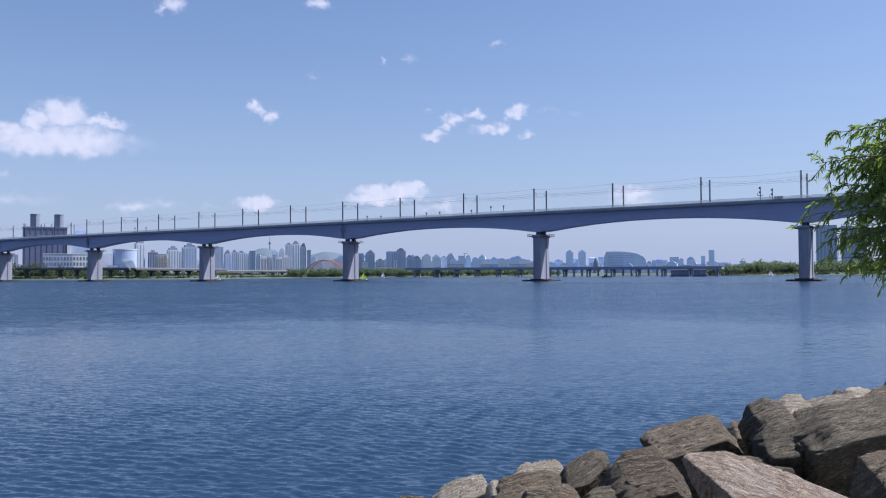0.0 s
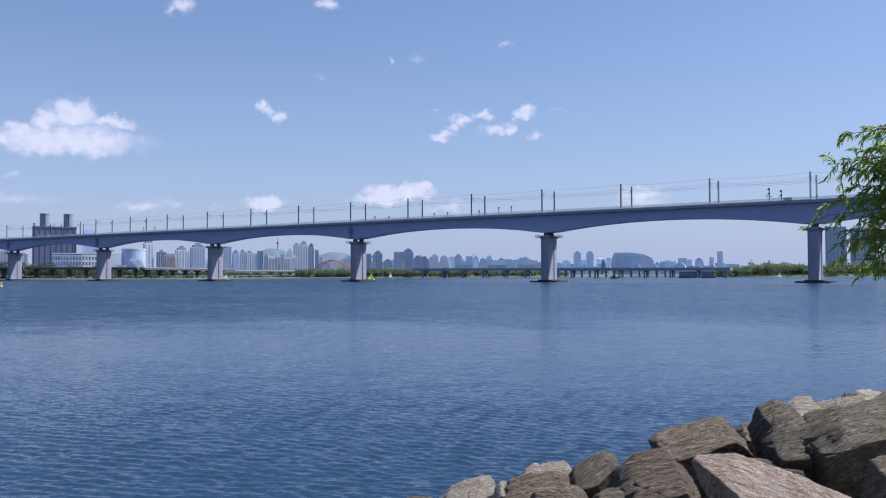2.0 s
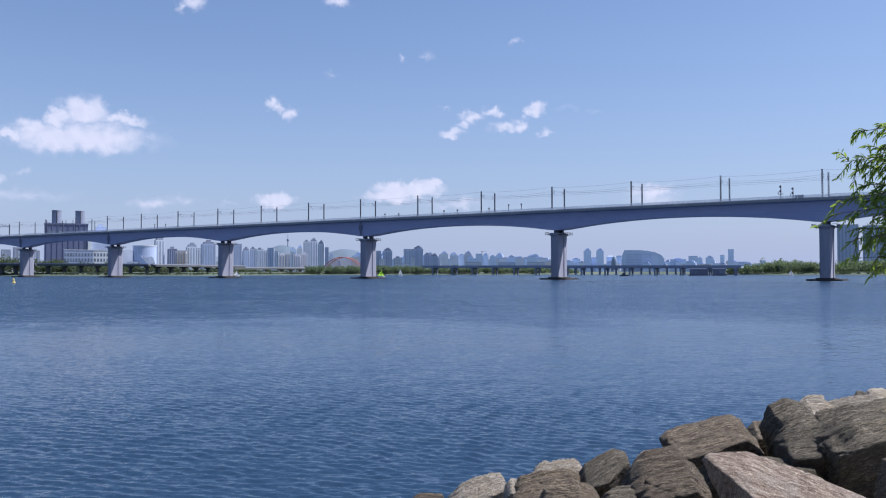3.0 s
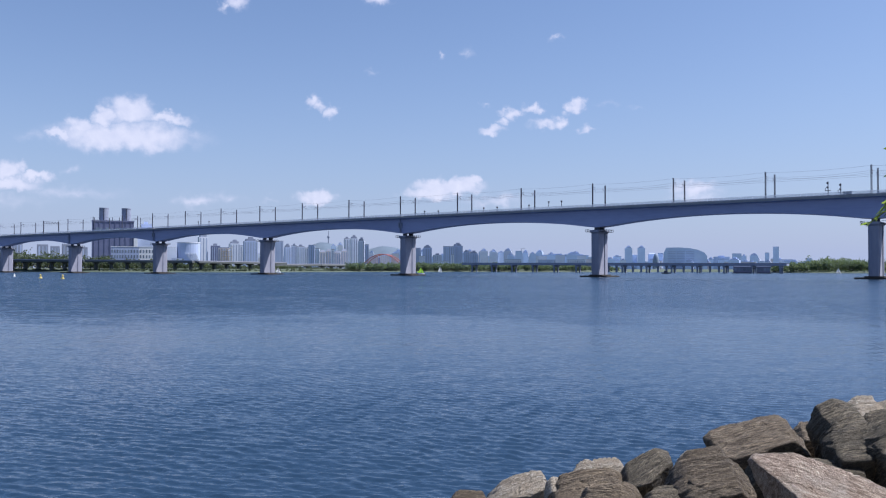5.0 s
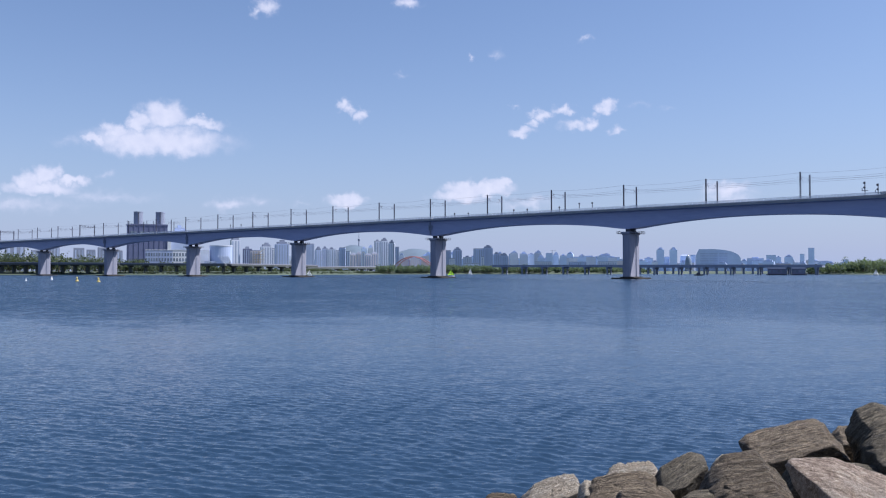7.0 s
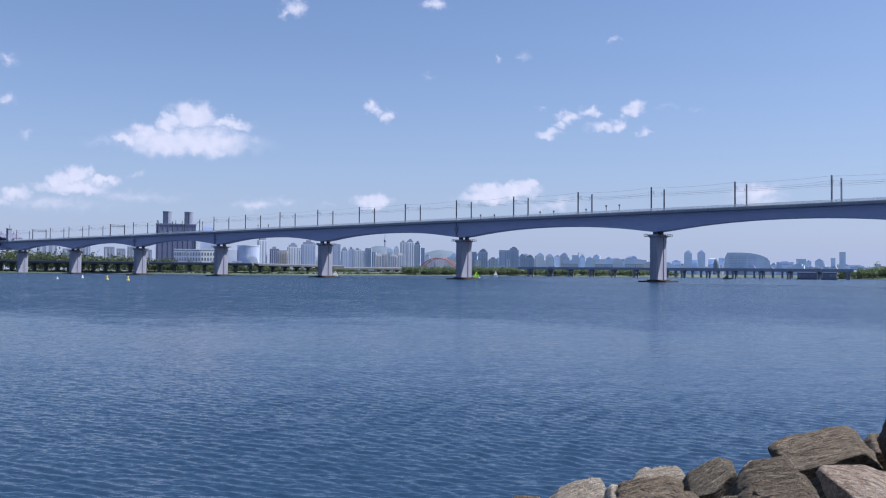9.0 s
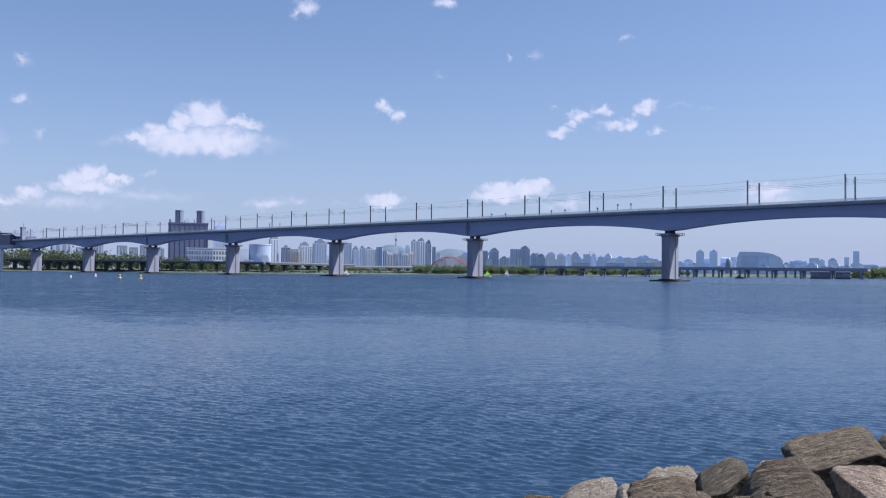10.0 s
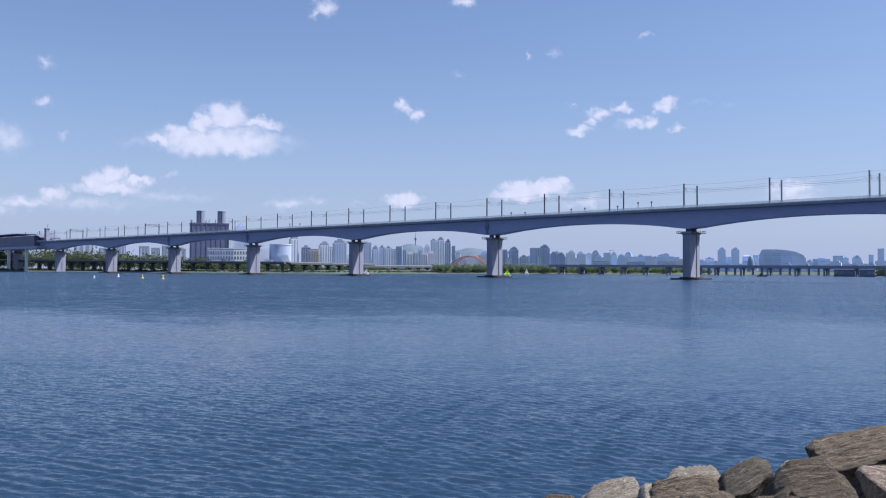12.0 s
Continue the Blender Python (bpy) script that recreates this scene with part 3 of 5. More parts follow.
def mast(x, y, height=9.6, name="overhead_line_mast"):
    ob = thing(name, BR @ Matrix.Translation((x, y, DECK)), "dark steel overhead line mast on the railway bridge", "mast", "overhead line masts on the bridge")
    inward = -1 if y > 0 else 1
    bm = bmesh.new()
    for d in (-0.16, 0.16):
        box(bm, d - 0.09, d + 0.09, -0.14, 0.14, 0, height)
    for i in range(9):
        box(bm, -0.16, 0.16, -0.05, 0.05, 0.6 + i, 0.75 + i)
    part("mast", bm, M_MAST, ob)
    bm = bmesh.new()
    tube(bm, [(0, 0, height - 2.6), (0, inward * 2.6, height - 1.6)], 0.06, 5)
    tube(bm, [(0, 0, height - 1.5), (0, inward * 2.6, height - 1.6)], 0.05, 5)
    tube(bm, [(0, inward * 1.2, height - 2.15), (0, inward * 2.9, height - 2.9)], 0.05, 5)
    part("cantilever_arm", bm, M_MAST, ob)
    for z, rise in ((height - 2.5, 0.2), (height - 1.5, -0.02)):
        part("insulator", tube(bmesh.new(), [(0, inward * 0.2, z), (0, inward * 0.7, z + rise)], 0.14, 6), M_BRICK, ob)
    bm = bmesh.new()
    box(bm, -0.4, 0.4, -0.35, 0.35, -0.1, 0.45)
    part("base", bm, M_DECK, ob)
    return ob


first = {s: mast(-0.2, s * 5.5) for s in (-1, 1)}
for i in range(-27, 9):
    if i:
        for s in (-1, 1):
            if i in (-13, -17):
                continue
            copy_thing(first[s], BR @ Matrix.Translation((i * SPAN / 3 - 0.2, s * 5.5, DECK)))


def wires(y, z, sag, label):
    pts = [((-27) * SPAN / 3 - 1, y, z)]
    for i in range(-27, 8):
        for j in range(1, 6):
            u = j / 5
            pts.append(((i + u) * SPAN / 3 - 1, y, z - sag * 4 * u * (1 - u)))
    ob = part("overhead_wire", tube(bmesh.new(), pts, 0.025, 4), M_WIRE)
    ob.matrix_basis = BR
    tagged(ob, label, "wire", "overhead wires on the bridge")


for s in (-1, 1):
    wires(s * 2.8, DECK + 8.0, 0.75, "thin dark catenary wire sagging between masts")
    wires(s * 2.7, DECK + 6.7, 0.05, "thin dark contact wire above the railway track")
wires(-5.5, DECK + 9.3, 0.5, "thin dark feeder wire along the mast tops")


def portal(x):
    ob = thing("overhead_line_portal", BR @ Matrix.Translation((x, 0, DECK)), "dark steel lattice portal over the railway tracks", "portal", "overhead line portals")
    for s in (-1, 1):
        part("column", box(bmesh.new(), -0.28, 0.28, s * 5.5 - 0.25, s * 5.5 + 0.25, -0.05, 9.4), M_MAST, ob)
    bm = bmesh.new()
    for z in (7.6, 8.7):
        box(bm, -0.12, 0.12, -5.5, 5.5, z, z + 0.2)
    for i in range(9):
        y = -5.4 + i * 1.2
        tube(bm, [(0, y, 7.7 + (i % 2)), (0, y + 1.2, 8.7 - (i % 2))], 0.07, 4)
    part("crossbeam", bm, M_MAST, ob)


portal(-13 * SPAN / 3 - 0.2), portal(-17 * SPAN / 3 - 0.2)


def signal_post(x, y, height, lamps):
    ob = thing("railway_signal", BR @ Matrix.Translation((x, y, DECK)), "slim grey railway signal post behind the bridge railing", "signal", "signals on the bridge")
    part("post", tube(bmesh.new(), [(0, 0, -0.05), (0, 0, height)], 0.14, 6), M_MAST, ob)
    if lamps:
        for z in (height - 0.5, height - 2.0):
            part("lamp_head", tube(bmesh.new(), [(-0.15, -0.25, z), (-0.15, 0.2, z)], 0.36, 10), M_DARK, ob)
        bm = bmesh.new()
        box(bm, -0.9, 0.9, -0.3, 0.3, height - 3.1, height - 2.95)
        box(bm, -0.9, -0.8, -0.3, 0.3, height - 3.1, height - 2.2)
        part("platform", bm, M_MAST, ob)
    else:
        part("head", box(bmesh.new(), -0.28, 0.28, -0.2, 0.2, height - 0.1, height + 0.5), M_DARK, ob)


signal_post(0.865 * SPAN, -4.6, 5.0, True), signal_post(0.885 * SPAN, 4.6, 5.0, True)
for q, h in ((-0.205, 3.0), (-0.145, 3.0), (-0.30, 2.0), (-0.53, 1.9), (-0.46, 1.9), (-0.86, 1.8), (-0.78, 1.6), (-2.55, 2.6), (-2.45, 2.4)):
    signal_post(q * SPAN, -5.0, h, False)


def equipment_box(x):
    ob = thing("equipment_cabinet", BR @ Matrix.Translation((x, -4.7, DECK)), "dark low equipment cabinet on the bridge deck", "cabinet")
    part("body", box(bmesh.new(), -1.3, 1.3, -0.5, 0.5, 0, 1.2), M_DARK, ob)
    part("lid", box(bmesh.new(), -1.4, 1.4, -0.6, 0.6, 1.2, 1.32), M_MAST, ob)


equipment_box(0.925 * SPAN)


def station():
    """The dark shed roof at the bridge's far left end, with a lift tower."""
    ob = thing("station_shed", BR @ Matrix.Translation((-6.2 * SPAN, 0, DECK)), "dark station shed with a sloped roof on the viaduct", "station")
    bm = bmesh.new()
    lo, hi = [], []
    for i, (x, z) in enumerate(((-2, 3.2), (-14, 6.6), (-60, 8.4), (-300, 8.0))):
        lo.append([bm.verts.new((x, y, z - 0.8)) for y in (-8.5, 8.5)])
        hi.append([bm.verts.new((x, y, z + w)) for y, w in ((-8.5, 0), (8.5, 0.6))])
    for a, b, c, d in zip(lo, lo[1:], hi, hi[1:]):
        bm.faces.new((a[0], a[1], b[1], b[0])), bm.faces.new((c[0], d[0], d[1], c[1]))
        bm.faces.new((a[0], b[0], d[0], c[0])), bm.faces.new((a[1], c[1], d[1], b[1]))
    bm.faces.new((lo[0][0], hi[0][0], hi[0][1], lo[0][1])), bm.faces.new((lo[-1][0], lo[-1][1], hi[-1][1], hi[-1][0]))
    bmesh.ops.recalc_face_normals(bm, faces=bm.faces)
    part("roof", bm, M_SHED, ob, "dark metal roof")
    part("wall", box(bmesh.new(), -298, -18, -8.0, 8.0, -4.2, 5.6), M_SHED, ob, "dark side wall of the shed")
    tw = part("lift_tower", box(bmesh.new(), 0.4, 5.0, -6.5, -3.5, -0.1, 11.0), M_STACK, ob, "grey lift tower")
    part("cornice", box(bmesh.new(), 0.1, 5.3, -6.8, -3.2, 11.0, 11.5), M_DECK, tw)
    part("window_slot", box(bmesh.new(), 1.4, 3.6, -6.62, -6.5, 3, 9.0), M_GLASS, tw)
    for x in (-36, -80, -130):
        part("column", box(bmesh.new(), x - 1.1, x + 1.1, -9.2, -7.0, -DECK, -4.2), M_WHITE, ob, "slender white concrete column")
    part("concourse", box(bmesh.new(), -298, -8, -9.6, 9.6, -6.4, -4.2), M_STEEL, ob, "grey concourse slab beside the girder")
    part("aerial", tube(bmesh.new(), [(4.2, -5, 11.4), (4.2, -5, 15)], 0.2, 5), M_MAST, tw)


station()


# ---- low road viaducts on the far bank ----

def viaduct(name, path, width, spacing, label, rail=True, twin=False, deep=1.5, mat=M_ROAD):
    """A flat road deck along (azimuth, distance, height) points, on posts."""
    pts = [polar(*p) for p in path]
    ob = thing(name, Matrix.Translation((pts[0].x, pts[0].y, 0)), label, "viaduct")
    base = Vector((pts[0].x, pts[0].y, 0))
    pts = [p - base for p in pts]
    post = bmesh.new()
    foot = -path[0][2] - 1.0
    w = width * 0.36
    if twin:
        for y in (-w, w):
            box(post, -0.65, 0.65, y - 0.6, y + 0.6, foot, -deep - 0.9)
        box(post, -0.9, 0.9, -w - 1.5, w + 1.5, -deep - 1.6, -deep - 0.003)
    else:
        box(post, -0.9, 0.9, -1.6, 1.6, foot, -deep - 1.2)
        box(post, -0.8, 0.8, -w - 0.6, w + 0.6, -deep - 1.2, -deep - 0.003)
    pm = bpy.data.meshes.new("column")
    post.to_mesh(pm), post.free()
    pm.materials.append(mat)
    for a, b in zip(pts, pts[1:]):
        run = b - a
        turn = Matrix.Translation(a) @ run.to_track_quat("X", "Z").to_matrix().to_4x4()
        ln = run.length
        d = part("deck", box(bmesh.new(), 0, ln, -width / 2, width / 2, -deep, 0), mat, ob)
        d.matrix_basis = turn
        bm = bmesh.new()
        for y in (-width / 2 + 0.15, width / 2 - 0.15):
            box(bm, 0, ln, y - 0.15, y + 0.15, 0.002, 0.75)
        part("parapet", bm, M_CONC, d)
        i = 0.5
        while i * spacing < ln:
            shared("column", pm, ob, Matrix.Translation(a + run * (i * spacing / ln)) @ pose(0, 0, 0, 0, 0, math.degrees(math.atan2(run.y, run.x))))
            i += 1
    return ob


viaduct("road_viaduct", [(-46, 985, 11.6), (-36, 905, 11.2), (-27, 775, 10.0), (-20.5, 735, 9.3), (-14.8, 806, 8.6)], 11, 14, "low grey road viaduct along the far bank")
viaduct("road_viaduct", [(-16.4, 900, 7.2), (-12.5, 980, 8.4), (-7.4, 1180, 8.8)], 12, 24, "low grey road viaduct along the far bank", deep=2.0)
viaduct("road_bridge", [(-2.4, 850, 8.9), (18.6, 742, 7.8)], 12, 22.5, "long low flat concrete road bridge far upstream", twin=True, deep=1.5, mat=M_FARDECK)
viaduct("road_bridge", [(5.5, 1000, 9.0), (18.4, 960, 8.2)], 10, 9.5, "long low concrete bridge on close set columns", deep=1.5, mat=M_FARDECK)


# ---- city on the far side ----

def tower(azimuth, d, w, top, wall, strips=4, deep=0.7, turn=0.0, crown="block", label="", name="apartment_tower", base=2.0, group="towers of the city skyline"):
    """A high building: walls, roof, window strips with floor lines between them."""
    ob = thing(name, Matrix.Translation(polar(azimuth, d, base)) @ pose(0, 0, 0, 0, 0, -azimuth + turn), label or "tall pale apartment tower in the far skyline", "building", group)
    # past 1950 m blue-grey walls take the colour with more haze painted in
    wall = M_HAZEBLUE if d > 1950 and wall is M_BLUE else wall
    h, q = top - base, w * deep
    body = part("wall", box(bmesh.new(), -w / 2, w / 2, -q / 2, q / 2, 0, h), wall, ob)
    bm = bmesh.new()
    if crown == "block":
        box(bm, -w * 0.5, w * 0.5, -q * 0.5, q * 0.5, h + 0.003, h + 0.9, 0.985)
        box(bm, -w * 0.22, w * 0.18, -q * 0.25, q * 0.25, h + 0.9, h + 4.0)
    elif crown == "step":
        box(bm, -w * 0.36, w * 0.36, -q * 0.4, q * 0.4, h + 0.003, h + 3.5), box(bm, -w * 0.15, w * 0.2, -q * 0.2, q * 0.2, h + 3.5, h + 6.5)
    elif crown == "gable":
        box(bm, -w * 0.5, w * 0.5, -q * 0.5, q * 0.5, h + 0.003, h + 3.5, 0.55)
    else:
        box(bm, -w * 0.5, w * 0.5, -q * 0.5, q * 0.5, h + 0.003, h + 1.0, 0.99)
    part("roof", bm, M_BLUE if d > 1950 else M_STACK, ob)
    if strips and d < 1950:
        step = w / strips
        sw = step * 0.42
        me_b = bmesh.new()
        box(me_b, -sw / 2, sw / 2, -0.12, 0.12, 1.5, h - 1.5)
        me = bpy.data.meshes.new("window_strip")
        me_b.to_mesh(me), me_b.free()
        me.materials.append(M_HAZEGLASS)
        for i in range(strips):
            shared("window_strip", me, ob, Matrix.Translation((-w / 2 + step * (i + 0.5), -q / 2 - 0.03, 0)))
        side = max(1, int(q / step))
        for i in range(side):
            shared("window_strip", me, ob, Matrix.Translation((w / 2 + 0.03, -q / 2 + q / side * (i + 0.5), 0)) @ pose(0, 0, 0, 0, 0, 90))
    return ob


pale, blue, pink = "tall pale apartment tower in the far skyline", "tall apartment tower hazed blue-grey in the far skyline", "lower pinkish apartment block in the far skyline"
# behind the low viaduct
tower(-20.0, 1300, 13, 50.6, M_PALE, 3, 0.8, 12, "step", "slim pale office tower behind the viaduct", "office_tower")
tower(-19.2, 1300, 13, 37, M_BRICK, 4, 0.8, 5, "block", "dark brown apartment block behind the viaduct")
tower(-18.66, 1250, 15, 33, M_PINK, 4, 0.8, -5, "flat", pink)
tower(-17.97, 1400, 17, 44, M_PALE, 4, 0.8, 8, "step", pale)
tower(-17.45, 1420, 8, 41, M_WHITE, 2, 1.2, 0, "flat", "slim white apartment tower in the skyline")
tower(-16.94, 1300, 20, 45, M_BLUE, 5, 0.8, 6, "step", blue)
tower(-15.13, 1300, 15, 45, M_BLUE, 4, 0.9, 6, "flat", blue)
# the dense cluster before the hills
tower(-14.5, 1500, 11, 41, M_BLUE, 3, 1, 8, "step", blue), tower(-14.05, 1510, 10, 44, M_PALE, 3, 1, 0, "block", pale)
tower(-13.6, 1600, 14, 45, M_PALE, 4, 0.8, 5, "block", pale), tower(-13.23, 1620, 9, 43, M_WHITE, 2, 1, 0, "flat", pale)
tower(-12.86, 1500, 11, 45, M_BLUE, 3, 0.9, -6, "flat", blue), tower(-12.5, 1560, 9, 40, M_PALE, 2, 1, -6, "flat", pale)
tower(-12.14, 1400, 9, 31, M_PINK, 2, 1, 5, "gable", pink), tower(-11.75, 1400, 7.5, 33, M_PINK, 2, 1, 5, "gable", pink)
tower(-11.44, 1390, 5, 35, M_WHITE, 1, 1, 0, "flat", "slim white apartment tower in the skyline")
tower(-11.13, 1400, 11, 30, M_PINK, 3, 0.8, -4, "gable", pink), tower(-10.68, 1410, 10, 33, M_PINK, 3, 0.8, 4, "gable", pink)
tower(-11.4, 2000, 12, 58, M_BLUE, 3, 0.9, 3, "block", blue), tower(-10.95, 2000, 12, 60, M_PALE, 3, 0.9, 3, "step", pale)
tower(-10.49, 1700, 11, 64, M_PALE, 3, 1, 9, "block", pale), tower(-10.02, 1650, 14, 63, M_PALE, 3, 0.8, 9, "step", pale)
tower(-9.5, 1600, 12, 57, M_PALE, 3, 0.9, -7, "step", pale), tower(-9.15, 1620, 8, 50, M_BLUE, 2, 1, 0, "flat", blue)
tower(-8.6, 2100, 18, 34, M_PALE, 4, 0.7, 0, "flat", pale), tower(-7.9, 2100, 24, 36, M_PALE, 6, 0.6, 4, "flat", pale)
tower(-7.2, 2100, 20, 42, M_PINK, 5, 0.6, 0, "block", pink), tower(-6.5, 1900, 16, 46, M_BLUE, 4, 0.7, 0, "flat", blue)
# middle of the skyline
tower(-5.7, 1800, 16, 48, M_BLUE, 4, 0.7, 5, "flat", blue), tower(-4.99, 1800, 19, 49, M_BLUE, 4, 0.7, 5, "step", blue)
tower(-5.35, 1750, 12, 30, M_WHITE, 3, 0.9, 0, "flat", pale), tower(-4.29, 1900, 20, 35, M_PALE, 5, 0.6, 0, "block", pale)
tower(-3.56, 1700, 18, 49, M_BLUE, 4, 0.8, 6, "flat", blue), tower(-2.9, 1750, 20, 52, M_BLUE, 4, 0.8, 6, "step", blue)
tower(-3.25, 1660, 5, 32, M_WHITE, 1, 1, 0, "flat", "slim white apartment tower in the skyline")
tower(-2.29, 1800, 12, 41, M_BLUE, 3, 0.9, 0, "block", blue), tower(-1.79, 1900, 20, 39, M_BLUE, 5, 0.7, 0, "step", blue)
tower(-1.1, 2200, 20, 51, M_PALE, 4, 0.7, 4, "step", pale), tower(-0.45, 2300, 20, 51, M_PALE, 4, 0.8, 4, "step", pale)
tower(0.1, 2320, 18, 50, M_BLUE, 4, 0.8, 4, "block", blue), tower(0.55, 2250, 20, 53, M_PALE, 5, 0.7, -4, "step", pale)
tower(1.3, 2000, 16, 46, M_BLUE, 4, 0.8, 0, "flat", blue), tower(1.75, 2020, 14, 43, M_BLUE, 3, 0.8, 0, "step", blue)
tower(2.25, 2100, 16, 42, M_BLUE, 4, 0.8, 0, "block", blue), tower(2.84, 2200, 28, 38, M_PALE, 6, 0.6, 0, "flat", pale)
tower(3.5, 2300, 20, 43, M_BLUE, 4, 0.7, 0, "step", blue), tower(4.11, 2300, 26, 42, M_PALE, 5, 0.6, 0, "block", pale)
tower(4.88, 2150, 26, 41, M_BLUE, 5, 0.6, 3, "step", blue), tower(5.55, 2300, 24, 40, M_PALE, 5, 0.6, 0, "block", pale)
tower(5.2, 2400, 20, 47, M_BLUE, 4, 0.7, 0, "step", blue), tower(6.3, 2350, 26, 37, M_PALE, 5, 0.6, 0, "flat", pale)
tower(7.1, 2400, 26, 36, M_BLUE, 5, 0.6, 0, "block", blue)
tower(-4.0, 1500, 26, 17, M_PALE, 6, 0.5, 0, "flat", "low pale block behind the bank trees"), tower(0.9, 1700, 34, 22, M_PALE, 8, 0.4, 0, "flat", "low pale block behind the bank trees")
tower(3.2, 1750, 36, 22, M_BLUE, 8, 0.4, 0, "flat", "low grey block behind the bank trees"), tower(5.2, 1800, 38, 23, M_PALE, 8, 0.4, 0, "flat", "low pale block behind the bank trees")
# right part, thinner
tower(7.91, 2500, 24, 41, M_BLUE, 5, 0.6, 0, "block", blue), tower(8.66, 2200, 19, 58, M_BLUE, 4, 0.8, 0, "step", blue)
tower(9.06, 2215, 14, 40, M_BLUE, 3, 0.8, 0, "flat", blue), tower(9.5, 2200, 19, 58, M_BLUE, 4, 0.8, 0, "step", blue)
tower(10.2, 2300, 21, 44, M_BLUE, 4, 0.8, 0, "gable", blue, ), tower(10.75, 2250, 13, 45, M_BLUE, 3, 1, 0, "flat", blue)
tower(14.6, 2500, 44, 39, M_BLUE, 8, 0.5, 0, "block", blue), tower(15.54, 2400, 24, 46, M_BLUE, 5, 0.6, 0, "flat", blue)
tower(15.98, 2500, 13, 42, M_BLUE, 3, 0.9, 0, "block", blue), tower(16.58, 2500, 22, 43, M_BLUE, 4, 0.7, 0, "step", blue)
tower(17.37, 2600, 12, 52, M_BLUE, 3, 0.9, 0, "flat", blue), tower(17.9, 2600, 16, 69, M_BLUE, 3, 0.9, 0, "flat", "slender high-rise tower hazed blue-grey in the skyline")
tower(18.5, 2700, 41, 33, M_BLUE, 7, 0.5, 0, "flat", blue), tower(13.9, 2600, 26, 33, M_BLUE, 5, 0.6, 0, "flat", blue)
tower(24.77, 1200, 25, 63, M_BLUE, 6, 0.7, 0, "flat", "dark blue-grey office tower behind the bank trees", "office_tower")
tower(26.3, 1300, 32, 66, M_BLUE, 8, 0.7, 0, "flat", "dark blue-grey office tower behind the bank trees", "office_tower")
# the fainter rows between and behind them
def rows_behind():
    rng = np.random.default_rng(21)
    a = -16.5
    while a < 20:
        d = rng.uniform(2100, 2800)
        high = rng.uniform(0.012, 0.0215) if a < 6.5 else rng.uniform(0.008, 0.0125)
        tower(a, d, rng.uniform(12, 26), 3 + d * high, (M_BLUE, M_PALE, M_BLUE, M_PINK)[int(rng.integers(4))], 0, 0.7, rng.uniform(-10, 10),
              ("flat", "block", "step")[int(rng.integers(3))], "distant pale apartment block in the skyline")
        a += rng.uniform(0.22, 0.42)


rows_behind()
# left end, over the bank trees
for a, d, w, top in ((-37.4, 1300, 14, 30), (-33.2, 1200, 22, 36), (-31.9, 1200, 16, 30), (-31.0, 1250, 12, 36), (-29.6, 1150, 12, 32), (-28.9, 1150, 10, 30), (-28.2, 1150, 12, 33), (-27.3, 1100, 10, 28)):
    tower(a, d, w, top, M_STACK, 3, 0.7, 4, "flat", "pale apartment block behind the bank trees")


def long_hall():
    """The long block with a roof that falls to one side."""
    ob = thing("long_building", Matrix.Translation(polar(12.35, 2200, 2)) @ pose(0, 0, 0, 0, 0, -12.35), "long haze-blue building with a roof falling sideways", "building")
    bm = bmesh.new()
    lo, hi = [], []
    for x, z in ((-54, 42), (-47, 57), (-12, 57), (10, 55), (30, 51), (46, 43), (52, 34)):
        lo.append([bm.verts.new((x, y, 0)) for y in (-12, 12)]), hi.append([bm.verts.new((x, y, z)) for y in (-12, 12)])
    for a, b, c, d in zip(lo, lo[1:], hi, hi[1:]):
        bm.faces.new((a[0], b[0], d[0], c[0])), bm.faces.new((a[1], c[1], d[1], b[1])), bm.faces.new((c[0], d[0], d[1], c[1]))
    bm.faces.new((lo[0][0], hi[0][0], hi[0][1], lo[0][1])), bm.faces.new((lo[-1][0], lo[-1][1], hi[-1][1], hi[-1][0]))
    bmesh.ops.recalc_face_normals(bm, faces=bm.faces)
    part("wall", bm, M_HAZEBLUE, ob)
    for i in range(11):
        bm = bmesh.new()
        for x0 in (-44, -22, 1):
            box(bm, x0, x0 + 20, -12.2, -12, 3 + i * 4.2, 5.0 + i * 4.2)
        part("window_band", bm, M_BLUE, ob)


long_hall()


def glass_dome():
    ob = thing("glass_building", Matrix.Translation(polar(10.45, 2100, 2)), "rounded glass building catching the sun", "building")
    bm = bmesh.new()
    tube(bm, [(0, 0, z) for z in (0, 12, 24, 32, 38, 41)], [8, 8.5, 8, 6.5, 4, 1], 14)
    part("glass_shell", bm, M_GLASS, ob, smooth=True)
    part("plinth", box(bmesh.new(), -10, 10, -10, 10, -0.1, 2), M_PALE, ob)


glass_dome()


